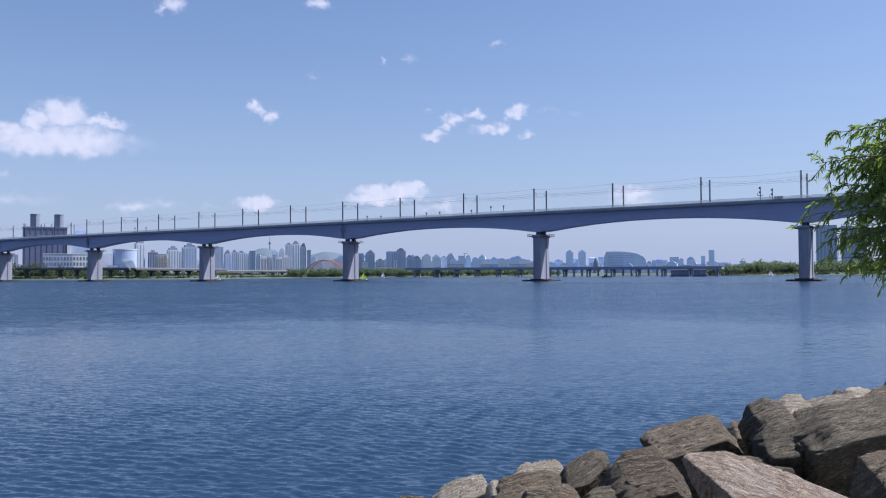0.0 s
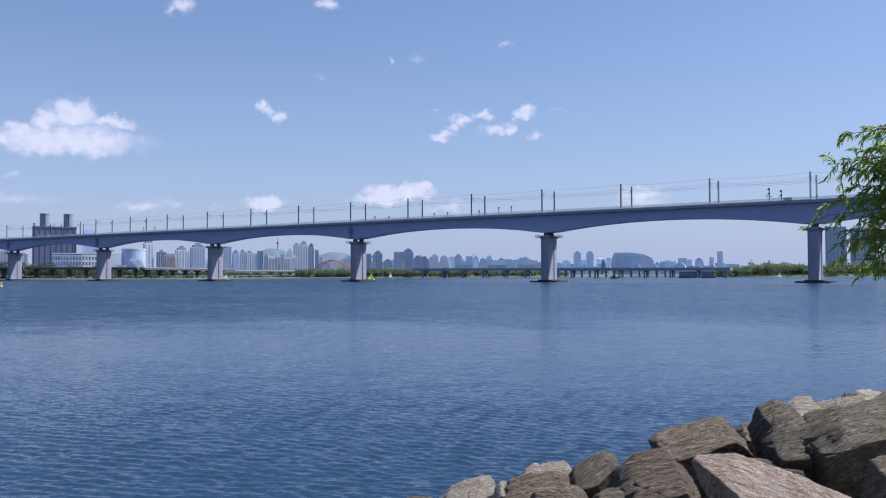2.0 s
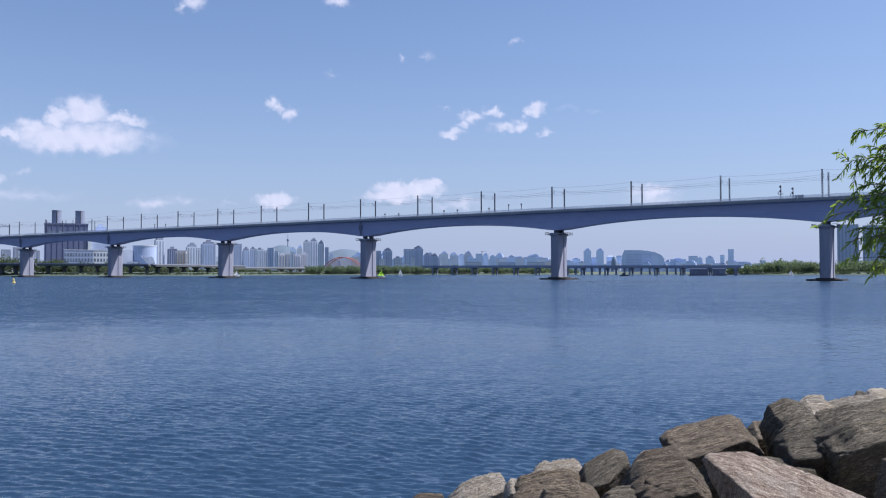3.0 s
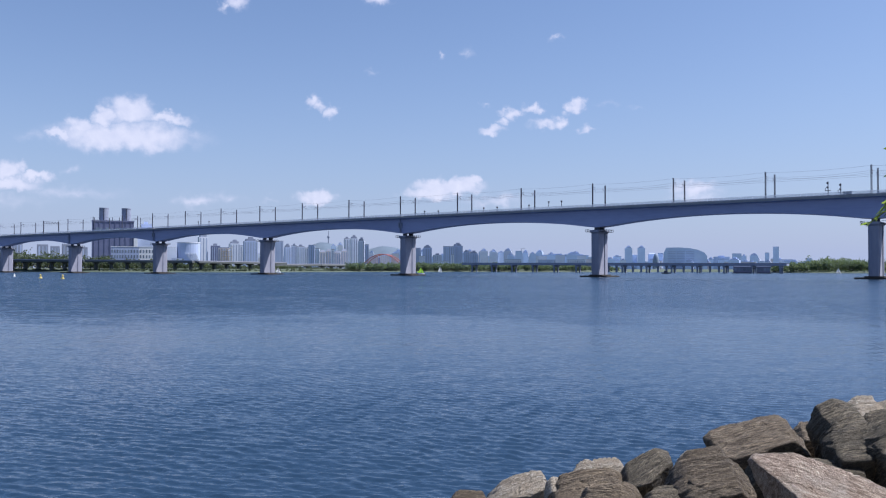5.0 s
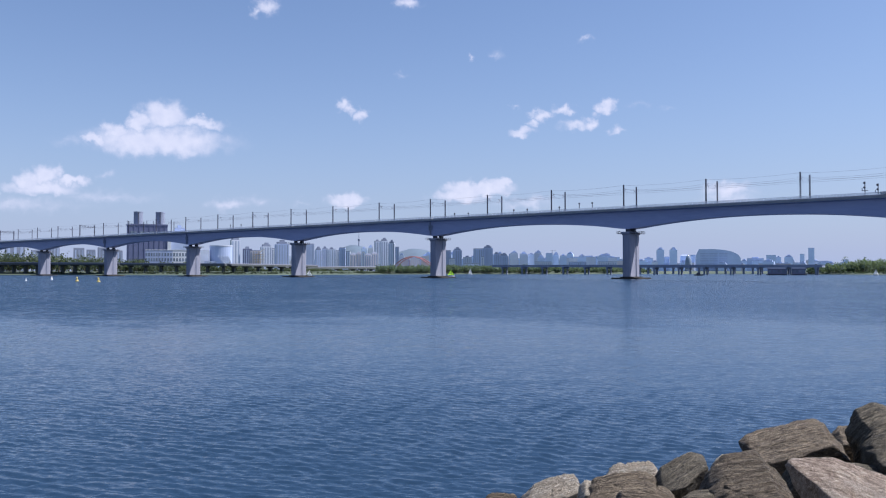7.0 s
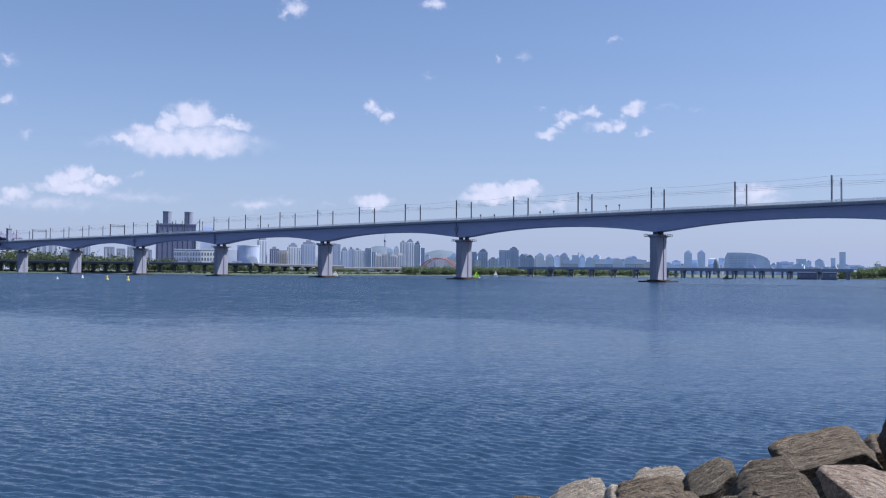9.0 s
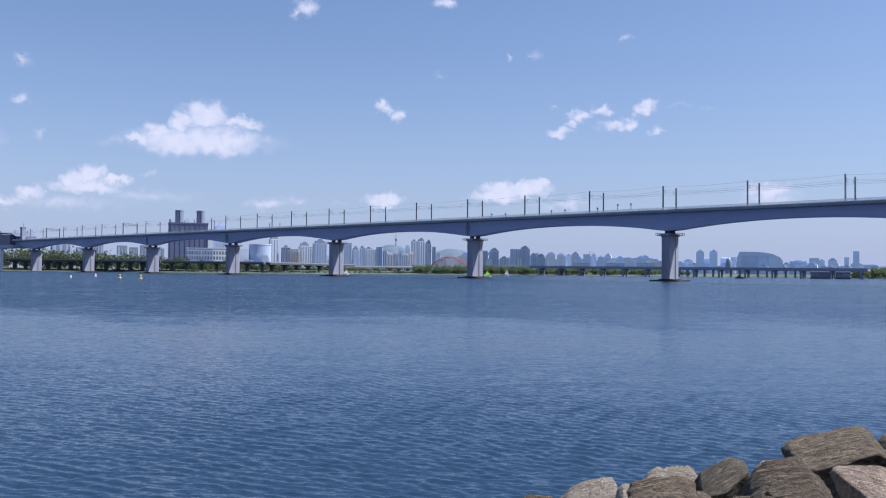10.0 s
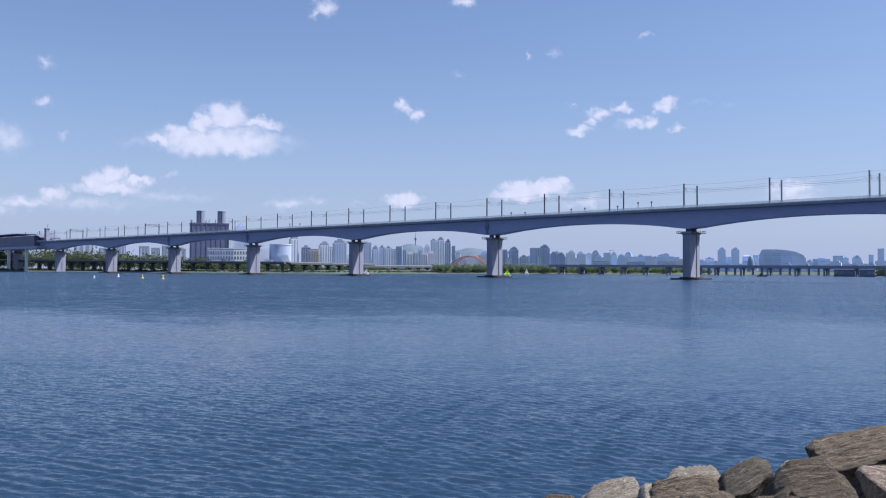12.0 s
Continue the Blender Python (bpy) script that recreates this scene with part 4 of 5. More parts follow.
def plant():
    """The dark brick power plant with its two round stacks."""
    ob = thing("power_plant", Matrix.Translation(polar(-25.4, 1000, 2)) @ pose(0, 0, 0, 0, 0, 25.4), "dark brown power plant block with two round stacks", "power plant")
    block = part("block", box(bmesh.new(), -24, 19, -14, 14, 0, 52.5), M_BRICK, ob)
    bm = bmesh.new()
    for i in range(8):
        x = -22 + i * 5.4
        box(bm, x, x + 0.8, -14.35, -14, 0, 53.6)
    part("pilaster", bm, M_BRICK, block)
    part("parapet", box(bmesh.new(), -24.4, 19.4, -14.4, 14.4, 52.5, 54), M_BRICK, block)
    part("low_block", box(bmesh.new(), 20, 44, -12, 12, 0, 47), M_BLUE, ob, "pale lower block")
    part("stair_tower", box(bmesh.new(), 19.2, 23, -15, -9, 0, 40), M_WHITE, ob, "white stair tower")
    for i in range(4):
        part("window_band", box(bmesh.new(), -20 + i * 10, -14 + i * 10, -14.2, -14, 38, 46), M_GLASS, block)
    for x in (-12.2, 11.2):
        st = part("stack", tube(bmesh.new(), [(x, 0, 52), (x, 0, 67.5)], 4.9, 28), M_STACK, ob, "grey round concrete stack")
        part("rim", tube(bmesh.new(), [(x, 0, 67.5), (x, 0, 68.6)], 5.05, 28), M_STACK, st)
        part("ladder", box(bmesh.new(), x - 0.4, x + 0.4, -5.2, -4.85, 53, 68), M_MAST, st)
    for x in (-23, -3, 4, 26):
        part("mast", tube(bmesh.new(), [(x, -8, 46), (x, -8, 58)], 0.35, 5), M_MAST, ob)
    bm = bmesh.new()
    box(bm, 27, 38, -10, 4, 47, 51), box(bm, 30, 34, -8, 0, 51, 54)
    part("roof_plant", bm, M_BLUE, ob)


plant()


def white_hall():
    ob = thing("white_hall", Matrix.Translation(polar(-24.4, 850, 2)) @ pose(0, 0, 0, 0, 0, 24.4), "long white three storey hall on the far bank", "building")
    # the right wing's whiter wall colour stands in for sun on its face
    for x0, x1, mat in ((-18.5, -7, M_BLUE), (-6.8, 6.2, M_BLUE), (6.4, 20, M_WHITE)):
        w = part("wall", box(bmesh.new(), x0, x1, -6, 6, 0, 21.5), mat, ob)
        part("roof", box(bmesh.new(), x0 - 0.15, x1 + 0.15, -6.2, 6.2, 21.5, 22.1), M_WHITE, w)
        n = 5
        for r in range(3):
            for i in range(n):
                x = x0 + (x1 - x0) * (i + 0.5) / n
                part("window", box(bmesh.new(), x - 0.75, x + 0.75, -6.1, -6.0, 6 + r * 5, 9 + r * 5), M_GLASS, w)


white_hall()


def oval_hall():
    ob = thing("oval_hall", Matrix.Translation(polar(-20.9, 1100, 2)) @ pose(0, 0, 0, 0, 0, 20.9), "blue-grey rounded hall with slanting white ribs", "building")
    q = [(14 * math.cos(t), 10 * math.sin(t)) for t in [2 * math.pi * i / 28 for i in range(28)]]
    part("wall", prism(bmesh.new(), q, 0, 33), M_BLUE, ob)
    part("roof", prism(bmesh.new(), [(x * 1.03, y * 1.03) for x, y in q], 33, 34.3), M_PALE, ob)
    for i in range(5):
        t0, t1 = radians(-108 + i * 13), radians(-32)
        pts = []
        for j in range(9):
            u = j / 8
            t = t0 + (t1 - t0) * u
            pts.append((14.3 * math.cos(t), 10.3 * math.sin(t), 21 * (1 - u) + u * (1 + i * 3.2)))
        part("rib", tube(bmesh.new(), pts, 0.28, 5), M_WHITE, ob, "white slanting rib")
    part("annexe", box(bmesh.new(), -34, -15, -8, 8, 0, 28), M_PALE, ob)
    part("low_wing", box(bmesh.new(), -20, -8, -22, -12, 0, 14), M_BLUE, ob)


oval_hall()


def crane():
    ob = thing("site_crane", Matrix.Translation(polar(1.5, 2000, 46)), "thin dark tower crane on a rooftop", "crane")
    part("mast", box(bmesh.new(), -0.4, 0.4, -0.4, 0.4, 0, 7), M_DARK, ob)
    part("jib", box(bmesh.new(), -3, 9, -0.25, 0.25, 6.2, 6.7), M_DARK, ob)


crane()


def arch_bridge():
    ob = thing("arch_bridge", Matrix.Translation(polar(-8.0, 1350, 0)) @ pose(0, 0, 0, 0, 0, 8.0 - 22), "red steel arch bridge in the distance", "bridge")
    for y in (-7, 7):
        pts = [(33 * (2 * i / 20 - 1), y, 10 + 17 * (1 - (2 * i / 20 - 1) ** 2)) for i in range(21)]
        part("arch_rib", tube(bmesh.new(), pts, 0.75, 6), M_RED, ob, "red arch rib")
        bm = bmesh.new()
        for i in range(2, 19):
            p = pts[i]
            tube(bm, [(p[0], y, 10), (p[0], y, p[2])], 0.14, 4)
        part("hanger", bm, M_RED, ob)
    bm = bmesh.new()
    for i in range(6, 15, 2):
        u = 2 * i / 20 - 1
        tube(bm, [(33 * u, -7, 10 + 17 * (1 - u * u)), (33 * u, 7, 10 + 17 * (1 - u * u))], 0.35, 4)
    part("cross_brace", bm, M_RED, ob)
    part("deck", box(bmesh.new(), -60, 120, -9, 9, 8.4, 10), M_DECK, ob)
    for x in (-58, -34, 34, 62, 90, 118):
        part("column", box(bmesh.new(), x - 1.2, x + 1.2, -7, 7, -1, 8.4), M_CONC, ob)


arch_bridge()


def hill_tower():
    ob = thing("broadcast_tower", Matrix.Translation(polar(-11.74, 4150, 132)), "slender broadcast tower on the far hill", "tower")
    part("shaft", tube(bmesh.new(), [(0, 0, -12), (0, 0, 26)], [3, 2.4], 8), M_STACK, ob)
    part("pod", tube(bmesh.new(), [(0, 0, 22), (0, 0, 26), (0, 0, 33), (0, 0, 35)], [3, 6, 6, 4], 12), M_STACK, ob)
    part("aerial", tube(bmesh.new(), [(0, 0, 34), (0, 0, 60)], [1.8, 0.8], 6), M_STACK, ob)


hill_tower()


# ---- woods on the far banks ----

def wood(name, stretch, rng_seed, count, label, tall, back, leaves=M_WOOD):
    """A belt of trees: each a tapered trunk and a crown of many small leaf clumps."""
    rng = np.random.default_rng(rng_seed)
    verts, faces, fm = [], [], []
    span = [p[0] for p in stretch]
    for _ in range(count):
        a = rng.uniform(span[0], span[-1])
        d = np.interp(a, span, [p[1] for p in stretch]) + back * rng.random() ** 1.3
        hh = np.interp(a, span, [p[2] for p in stretch]) * tall * rng.uniform(0.55, 1.12)
        c = polar(a, d, 0.7)
        r = hh * rng.uniform(0.32, 0.5)
        # trunk
        i0 = len(verts)
        for z, w in ((-0.4, 0.3), (hh * 0.5, 0.12)):
            for k in range(4):
                verts.append((c.x + w * math.cos(k * 1.57), c.y + w * math.sin(k * 1.57), c.z + z))
        for k in range(4):
            faces.append((i0 + k, i0 + (k + 1) % 4, i0 + 4 + (k + 1) % 4, i0 + 4 + k))
            fm.append(1)
        lobes = [(rng.normal(0, 0.42, 3) * (r, r, hh * 0.22)) for _ in range(6)]
        for _ in range(150):
            o = lobes[rng.integers(6)]
            v = rng.normal(0, 1, 3)
            v = v / np.linalg.norm(v) * rng.uniform(0.55, 1.0)
            p = np.array((c.x, c.y, c.z + hh * 0.52)) + o + v * (r * 0.52, r * 0.52, hh * 0.25)
            p[2] = max(p[2], c.z + 0.3)
            u, w = rng.normal(0, 1, 3), rng.normal(0, 1, 3)
            u, w = u / np.linalg.norm(u), w / np.linalg.norm(w)
            sz = rng.uniform(0.38, 0.9) * (hh / 8) ** 0.5
            i0 = len(verts)
            verts += [tuple(p - u * sz), tuple(p + w * sz * 0.6), tuple(p + u * sz), tuple(p - w * sz * 0.6)]
            faces.append((i0, i0 + 1, i0 + 2, i0 + 3))
            fm.append(0)
    me = bpy.data.meshes.new(name)
    me.from_pydata(verts, [], faces)
    me.materials.append(leaves), me.materials.append(M_BARK)
    me.polygons.foreach_set("material_index", fm)
    return tagged(new(name, me), label, "trees", kind="stuff")


wood("bank_wood", [(-46, 1000, 27), (-34, 920, 26), (-30, 840, 21), (-27, 800, 15), (-26, 790, 16), (-24, 775, 12), (-20, 770, 11), (-18, 775, 7), (-14, 850, 6), (-11, 900, 4)], 1, 620, "belt of green trees along the far bank", 1.0, 70)
wood("bank_wood", [(-46, 938, 2.8), (-36, 890, 2.8), (-30, 805, 2.6), (-24, 728, 2.4), (-20, 726, 2.4), (-18, 726, 2.4), (-14, 793, 2.6), (-10, 862, 3)], 2, 560, "low green scrub below the road viaduct", 1.0, 16)
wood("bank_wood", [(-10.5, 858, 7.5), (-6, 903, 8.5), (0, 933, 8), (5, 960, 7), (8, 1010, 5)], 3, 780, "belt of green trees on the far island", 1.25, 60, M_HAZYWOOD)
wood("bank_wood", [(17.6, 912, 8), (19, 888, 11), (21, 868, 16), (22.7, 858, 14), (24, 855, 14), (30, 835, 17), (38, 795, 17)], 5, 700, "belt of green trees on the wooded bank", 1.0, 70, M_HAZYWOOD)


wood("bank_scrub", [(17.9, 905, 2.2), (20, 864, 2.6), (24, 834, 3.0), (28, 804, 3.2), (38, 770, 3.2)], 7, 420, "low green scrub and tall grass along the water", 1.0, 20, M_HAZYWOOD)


def boathouse(azimuth, d, w):
    ob = thing("boathouse", Matrix.Translation(polar(azimuth, d, 0)) @ pose(0, 0, 0, 0, 0, -azimuth), "dark floating boathouse beside the road bridge", "boathouse", "boathouses by the bridge")
    part("pontoon", box(bmesh.new(), -w / 2 - 1, w / 2 + 1, -4, 4, -0.4, 0.6), M_FOOT, ob)
    part("wall", box(bmesh.new(), -w / 2, w / 2, -3, 3, 0.6, 5.2), M_SHED, ob)
    part("roof", box(bmesh.new(), -w / 2 - 0.5, w / 2 + 0.5, -3.5, 3.5, 5.2, 6.2, 0.9), M_FARDECK, ob)
    for i in range(4):
        x = -w / 2 + w * (i + 0.5) / 4
        part("window", box(bmesh.new(), x - 0.9, x + 0.9, -3.1, -3.0, 2.2, 4.2), M_GLASS, ob)


boathouse(15.85, 728, 13.5)
boathouse(17.15, 722, 10)


def scaffold():
    """A building site: an ochre frame of posts and floors."""
    ob = thing("building_site", Matrix.Translation(polar(-18.5, 1230, 2)) @ pose(0, 0, 0, 0, 0, 18.5), "ochre scaffold frame of a building site", "building site")
    for i in range(5):
        for y in (-4, 4):
            part("post", box(bmesh.new(), -7 + i * 3.5, -6.4 + i * 3.5, y - 0.3, y + 0.3, 0, 30 - 4 * (i % 2)), M_OCHRE, ob)
    for j in range(7):
        part("floor_frame", box(bmesh.new(), -7.2, 7.8, -4.4, 4.4, 4 + j * 3.6, 4.5 + j * 3.6), M_OCHRE, ob)
    bm = bmesh.new()
    tube(bm, [(-4, -4.6, 24), (9, -4.6, 33)], 0.35, 5), tube(bm, [(9, -4.6, 33), (9, -4.6, 12)], 0.12, 4)
    part("jib", bm, M_OCHRE, ob)


scaffold()


# ---- boats and buoys ----

def sailboat(azimuth, d, sail, height, label):
    ob = thing("sailboat", Matrix.Translation(polar(azimuth, d, 0.0)) @ pose(0, 0, 0, 0, 0, -azimuth + 35), label, "sailboat", "boats on the river")
    bm = bmesh.new()
    pts = [(-2.2, 0.9), (0.8, 1.0), (2.6, 0.0), (0.8, -1.0), (-2.2, -0.9)]
    lo = [bm.verts.new((x * 0.85, y * 0.7, -0.2)) for x, y in pts]
    hi = [bm.verts.new((x, y, 0.65)) for x, y in pts]
    bm.faces.new(lo[::-1]), bm.faces.new(hi)
    for i in range(5):
        bm.faces.new((lo[i], lo[(i + 1) % 5], hi[(i + 1) % 5], hi[i]))
    part("hull", bm, M_SAIL, ob)
    part("mast", tube(bmesh.new(), [(0.4, 0, 0.5), (0.4, 0, height)], 0.07, 5), M_MAST, ob)
    for name, x0, x1, h in (("mainsail", 0.3, -2.4, height * 0.96), ("jib", 0.55, 2.3, height * 0.7)):
        bm = bmesh.new()
        row = [[bm.verts.new((x0 + (x1 - x0) * u * (1 - v), 0.35 * math.sin(math.pi * u * 0.9) * (1 - v) + s * 0.02, 1.0 + (h - 1.0) * v)) for u in (0, 0.5, 1)] for s in (0,) for v in (0, 0.3, 0.6, 0.97)]
        for a, b in zip(row, row[1:]):
            for k in range(2):
                bm.faces.new((a[k], a[k + 1], b[k + 1], b[k]))
        bmesh.ops.solidify(bm, geom=bm.faces, thickness=0.03)
        part(name, bm, sail, ob)


sailboat(-5.42, 470, M_LIME, 4.5, "small sailboat with a lime green sail")
sailboat(-15.1, 640, M_SAIL, 4.3, "small sailboat with a white sail")
sailboat(21.5, 700, M_SAIL, 5.0, "small sailboat with a white sail")
sailboat(-4.1, 800, M_SAIL, 6.5, "small far sailboat with a white sail")


def motorboat(azimuth, d):
    ob = thing("motorboat", Matrix.Translation(polar(azimuth, d)), "small dark motorboat on the river", "boat", "boats on the river")
    bm = bmesh.new()
    box(bm, -3, 3, -1.1, 1.1, -0.2, 0.9)
    part("hull", bm, M_DARK, ob)
    part("cabin", box(bmesh.new(), -1.6, 0.8, -0.8, 0.8, 0.9, 2.2, 0.8), M_MAST, ob)


motorboat(11.1, 617)


def buoy(azimuth, d, mat, label, k=1.0):
    ob = thing("buoy", Matrix.Translation(polar(azimuth, d, 0)), label, "buoy", "buoys on the river")
    part("float", tube(bmesh.new(), [(0, 0, -0.3), (0, 0, 0.2), (0, 0, 0.6 * k)], [0.75 * k, 0.8 * k, 0.6 * k], 10), mat, ob)
    part("tower", tube(bmesh.new(), [(0, 0, 0.6 * k), (0, 0, 1.5 * k)], [0.4 * k, 0.3 * k], 8), mat, ob)
    part("topmark", tube(bmesh.new(), [(0, 0, 1.5 * k), (0, 0, 2.0 * k)], [0.5 * k, 0.1], 8), mat, ob)


buoy(-28.45, 262, M_YELLOW, "yellow river buoy floating on the water", 0.66)
buoy(-29.70, 280, M_YELLOW, "yellow river buoy floating on the water", 0.68)
buoy(-31.14, 345, M_SAIL, "white river buoy floating on the water", 0.55)
buoy(-32.57, 300, M_SAIL, "small white float on the river", 0.4)


# ---- boulders of the near bank ----

def boulder(middle, low, cuts, dip, fold, seed, mat, label, fine=5):
    """A split boulder: a block bounded by cleavage planes (turn round the view axis, tilt towards the water's edge, distance from
    its middle), worn at the edges, with relief that follows its layers; low is the height of its foot."""
    bm = bmesh.new()
    bmesh.ops.create_icosphere(bm, subdivisions=fine, radius=1.0)
    n = np.array([v.co for v in bm.verts])
    N = [(math.cos(radians(a)) * math.cos(radians(b)), -math.sin(radians(b)), math.sin(radians(a)) * math.cos(radians(b))) for a, b, _ in cuts]
    D = [max(c[2], 0.02) for c in cuts]
    N.append((0, 0, -1)), D.append(middle[2] - low)
    dots = n @ np.array(N).T
    reach = np.where(dots > 0.02, np.array(D) / np.maximum(dots, 0.02), 9.0)
    small = min(D)
    k = 34.0 / max(small, 0.12) ** 0.5
    nearest = reach.min(1, keepdims=True)
    r = nearest[:, 0] - np.log(np.exp(-k * np.minimum(reach - nearest, 1.0)).sum(1)) / k * 0.6
    p = n * r[:, None]
    spin = Euler((radians(fold), radians(-dip), 0)).to_matrix()
    back = spin.inverted()
    off = Vector((seed * 3.1, seed * 1.7, seed * 0.9))
    size = float(np.ptp(p, axis=0).max())
    amp = min(1.0, size)
    for v, q, w in zip(bm.verts, p, n):
        a = back @ Vector(q)
        lump = noise.fractal(a * 2.6 + off, 0.9, 2.1, 3)
        cz = a.z * 13.0 + 1.5 * noise.noise(a * 1.7 + off)
        layer = noise.fractal(Vector((a.x * 1.3, a.y * 1.3, cz * 1.3)) + off, 0.8, 2.3, 4)
        ledge = abs((cz * 0.8) % 1.0 - 0.5) - 0.25
        chip = noise.noise(a * 5.2 - off)
        crack = abs(noise.noise(Vector((a.x * 2.1, a.y * 2.1, a.z * 4.0)) + off * 2))
        d = 0.024 * lump + 0.016 * layer + 0.011 * ledge * (1 + noise.noise(a * 2.0 - off)) - 0.05 * max(0.0, chip - 0.2) - 0.02 * max(0.0, 0.035 - crack) / 0.035
        v.co = a + back @ Vector(w) * (d * amp)
    ob = part("boulder", bm, mat, smooth=True)
    ob.matrix_basis = Matrix.Translation(middle) @ spin.to_4x4()
    return tagged(ob, label, "boulder", "boulders of the river bank")


brown, dark, pinky, cream = "brown layered angular boulder on the river bank", "dark grey layered boulder on the river bank", "pinkish grey split boulder on the river bank", "cream coloured angular boulder at the waterline"
boulder((2.97, 10.1, 0.77), 0.45, ((-150, 5, 0.37), (137, 8, 0.50), (105, 15, 0.33), (69, 15, 0.49), (39, 14, 0.53), (-3, 5, 0.63), (270, 72, 0.44), (300, 62, 0.35), (90, -80, 0.32)),
        14, -37, 11, M_ROCK, brown, 6)
boulder((2.08, 8.44, 0.81), 0.50, ((159, 5, 0.39), (139, 15, 0.33), (108, 26, 0.27), (41, 14, 0.30), (4, 5, 0.38), (270, 66, 0.39), (90, -80, 0.27)),
        8, -37, 15, M_ROCK, brown, 6)
boulder((2.78, 7.43, 0.86), 0.60, ((-151, 14, 0.27), (146, 12, 0.70), (93, 26, 0.40), (69, 30, 0.26), (65, 30, 0.26), (222, 42, 0.37), (270, 60, 0.59), (90, -80, 0.30)),
        -22, -37, 14, M_ROCKP, pinky, 6)
boulder((4.18, 8.85, 0.95), 0.50, ((-167, 12, 0.39), (130, 18, 0.47), (128, 18, 0.47), (100, 24, 0.50), (92, 22, 0.61), (5, 5, 1.83), (286, 74, 0.31), (235, 60, 0.32), (90, -80, 0.32)),
        14, -37, 13, M_ROCKD, "broad dark grey ledge of layered rock on the bank", 6)
boulder((3.8, 9.65, 1.15), 0.50, ((-160, 6, 0.27), (163, 12, 0.27), (118, 24, 0.27), (81, 24, 0.27), (35, 10, 0.29), (270, 64, 0.24), (90, -80, 0.25)),
        20, -37, 12, M_ROCKD, "mossy dark grey boulder with a knobbly top", 6)
boulder((4.32, 9.81, 1.06), 0.60, ((145, 10, 0.26), (100, 34, 0.20), (10, 8, 0.20), (270, 66, 0.18), (90, -80, 0.19)),
        10, -37, 27, M_ROCKD, dark)
boulder((3.61, 9.01, 0.97), 0.60, ((-169, 6, 0.19), (143, 12, 0.28), (99, 32, 0.23), (8, 8, 0.18), (270, 60, 0.19), (90, -80, 0.19)),
        12, -37, 34, M_ROCKD, dark)
boulder((3.31, 5.87, 1.4), 1.00, ((180, 8, 0.34), (170, 12, 0.34), (103, 26, 0.24), (80, 20, 0.22), (8, 5, 0.24), (245, 55, 0.21), (90, -80, 0.22)),
        10, -37, 26, M_ROCK, brown)
boulder((1.49, 9.32, 0.61), 0.30, ((180, 5, 0.20), (151, 10, 0.19), (122, 22, 0.19), (82, 16, 0.39), (14, 6, 0.41), (-17, 5, 0.31), (262, 52, 0.17), (335, 48, 0.24), (90, -80, 0.19)),
        38, -37, 16, M_ROCKD, "dark brown cracked boulder on the river bank", 6)
boulder((1.13, 9.3, 0.5), 0.30, ((175, 6, 0.58), (142, 12, 0.47), (110, 28, 0.25), (97, 32, 0.20), (59, 24, 0.21), (20, 6, 0.33), (270, 64, 0.33), (90, -80, 0.19)),
        12, -37, 18, M_ROCK, brown, 6)
boulder((1.14, 8.32, 0.66), 0.40, ((157, 6, 0.37), (140, 12, 0.32), (107, 34, 0.18), (65, 24, 0.17), (30, 6, 0.23), (270, 58, 0.19), (90, -80, 0.16)),
        -14, -37, 20, M_ROCK, brown)
boulder((0.34, 9.82, 0.36), 0.10, ((153, 6, 0.43), (138, 12, 0.33), (113, 28, 0.18), (90, 28, 0.19), (34, 12, 0.21), (8, 6, 0.20), (262, 50, 0.15), (320, 50, 0.15), (90, -80, 0.16)),
        22, -37, 19, M_ROCKL, cream, 6)
boulder((0.56, 9.5, 0.41), 0.20, ((175, 6, 0.09), (148, 14, 0.14), (81, 26, 0.22), (4, 6, 0.08), (280, 55, 0.09), (90, -80, 0.08)),
        10, -37, 35, M_ROCKL, cream)
boulder((1.53, 11.93, 0.04), -0.10, ((153, 6, 0.51), (129, 20, 0.40), (92, 40, 0.16), (34, 12, 0.23), (270, 60, 0.15), (90, -80, 0.15)),
        4, -37, 17, M_ROCKL, "flat cream stone slab lying at the waterline")
boulder((2.51, 11.25, 0.35), 0.05, ((158, 8, 0.19), (135, 20, 0.18), (96, 40, 0.14), (29, 10, 0.37), (270, 60, 0.15), (90, -80, 0.13)),
        4, -37, 23, M_ROCKL, "flat cream stone slab lying at the waterline")
boulder((-0.41, 10.57, -0.0), -0.10, ((144, 8, 0.24), (121, 20, 0.20), (89, 40, 0.11), (38, 10, 0.22), (270, 60, 0.14), (90, -80, 0.10)),
        0, -37, 21, M_ROCK, "low brown stone at the water's edge")
boulder((3.84, 10.94, 0.77), 0.20, ((163, 8, 0.16), (144, 16, 0.17), (90, 30, 0.20), (18, 8, 0.17), (270, 60, 0.14), (90, -80, 0.15)),
        8, -37, 22, M_ROCK, brown)
boulder((4.63, 11.13, 1.06), 0.30, ((159, 8, 0.20), (128, 18, 0.22), (92, 34, 0.20), (35, 10, 0.29), (270, 62, 0.17), (90, -80, 0.16)),
        6, -37, 24, M_ROCKL, cream)
boulder((5.82, 12.1, 0.87), 0.30, ((140, 10, 0.54), (104, 26, 0.29), (96, 38, 0.20), (36, 10, 0.31), (270, 62, 0.20), (90, -80, 0.20)),
        8, -37, 28, M_ROCKL, cream)
boulder((6.44, 13.55, 0.85), 0.20, ((146, 10, 0.16), (95, 30, 0.16), (30, 10, 0.14), (270, 62, 0.13), (90, -80, 0.13)),
        8, -37, 29, M_ROCKD, dark)
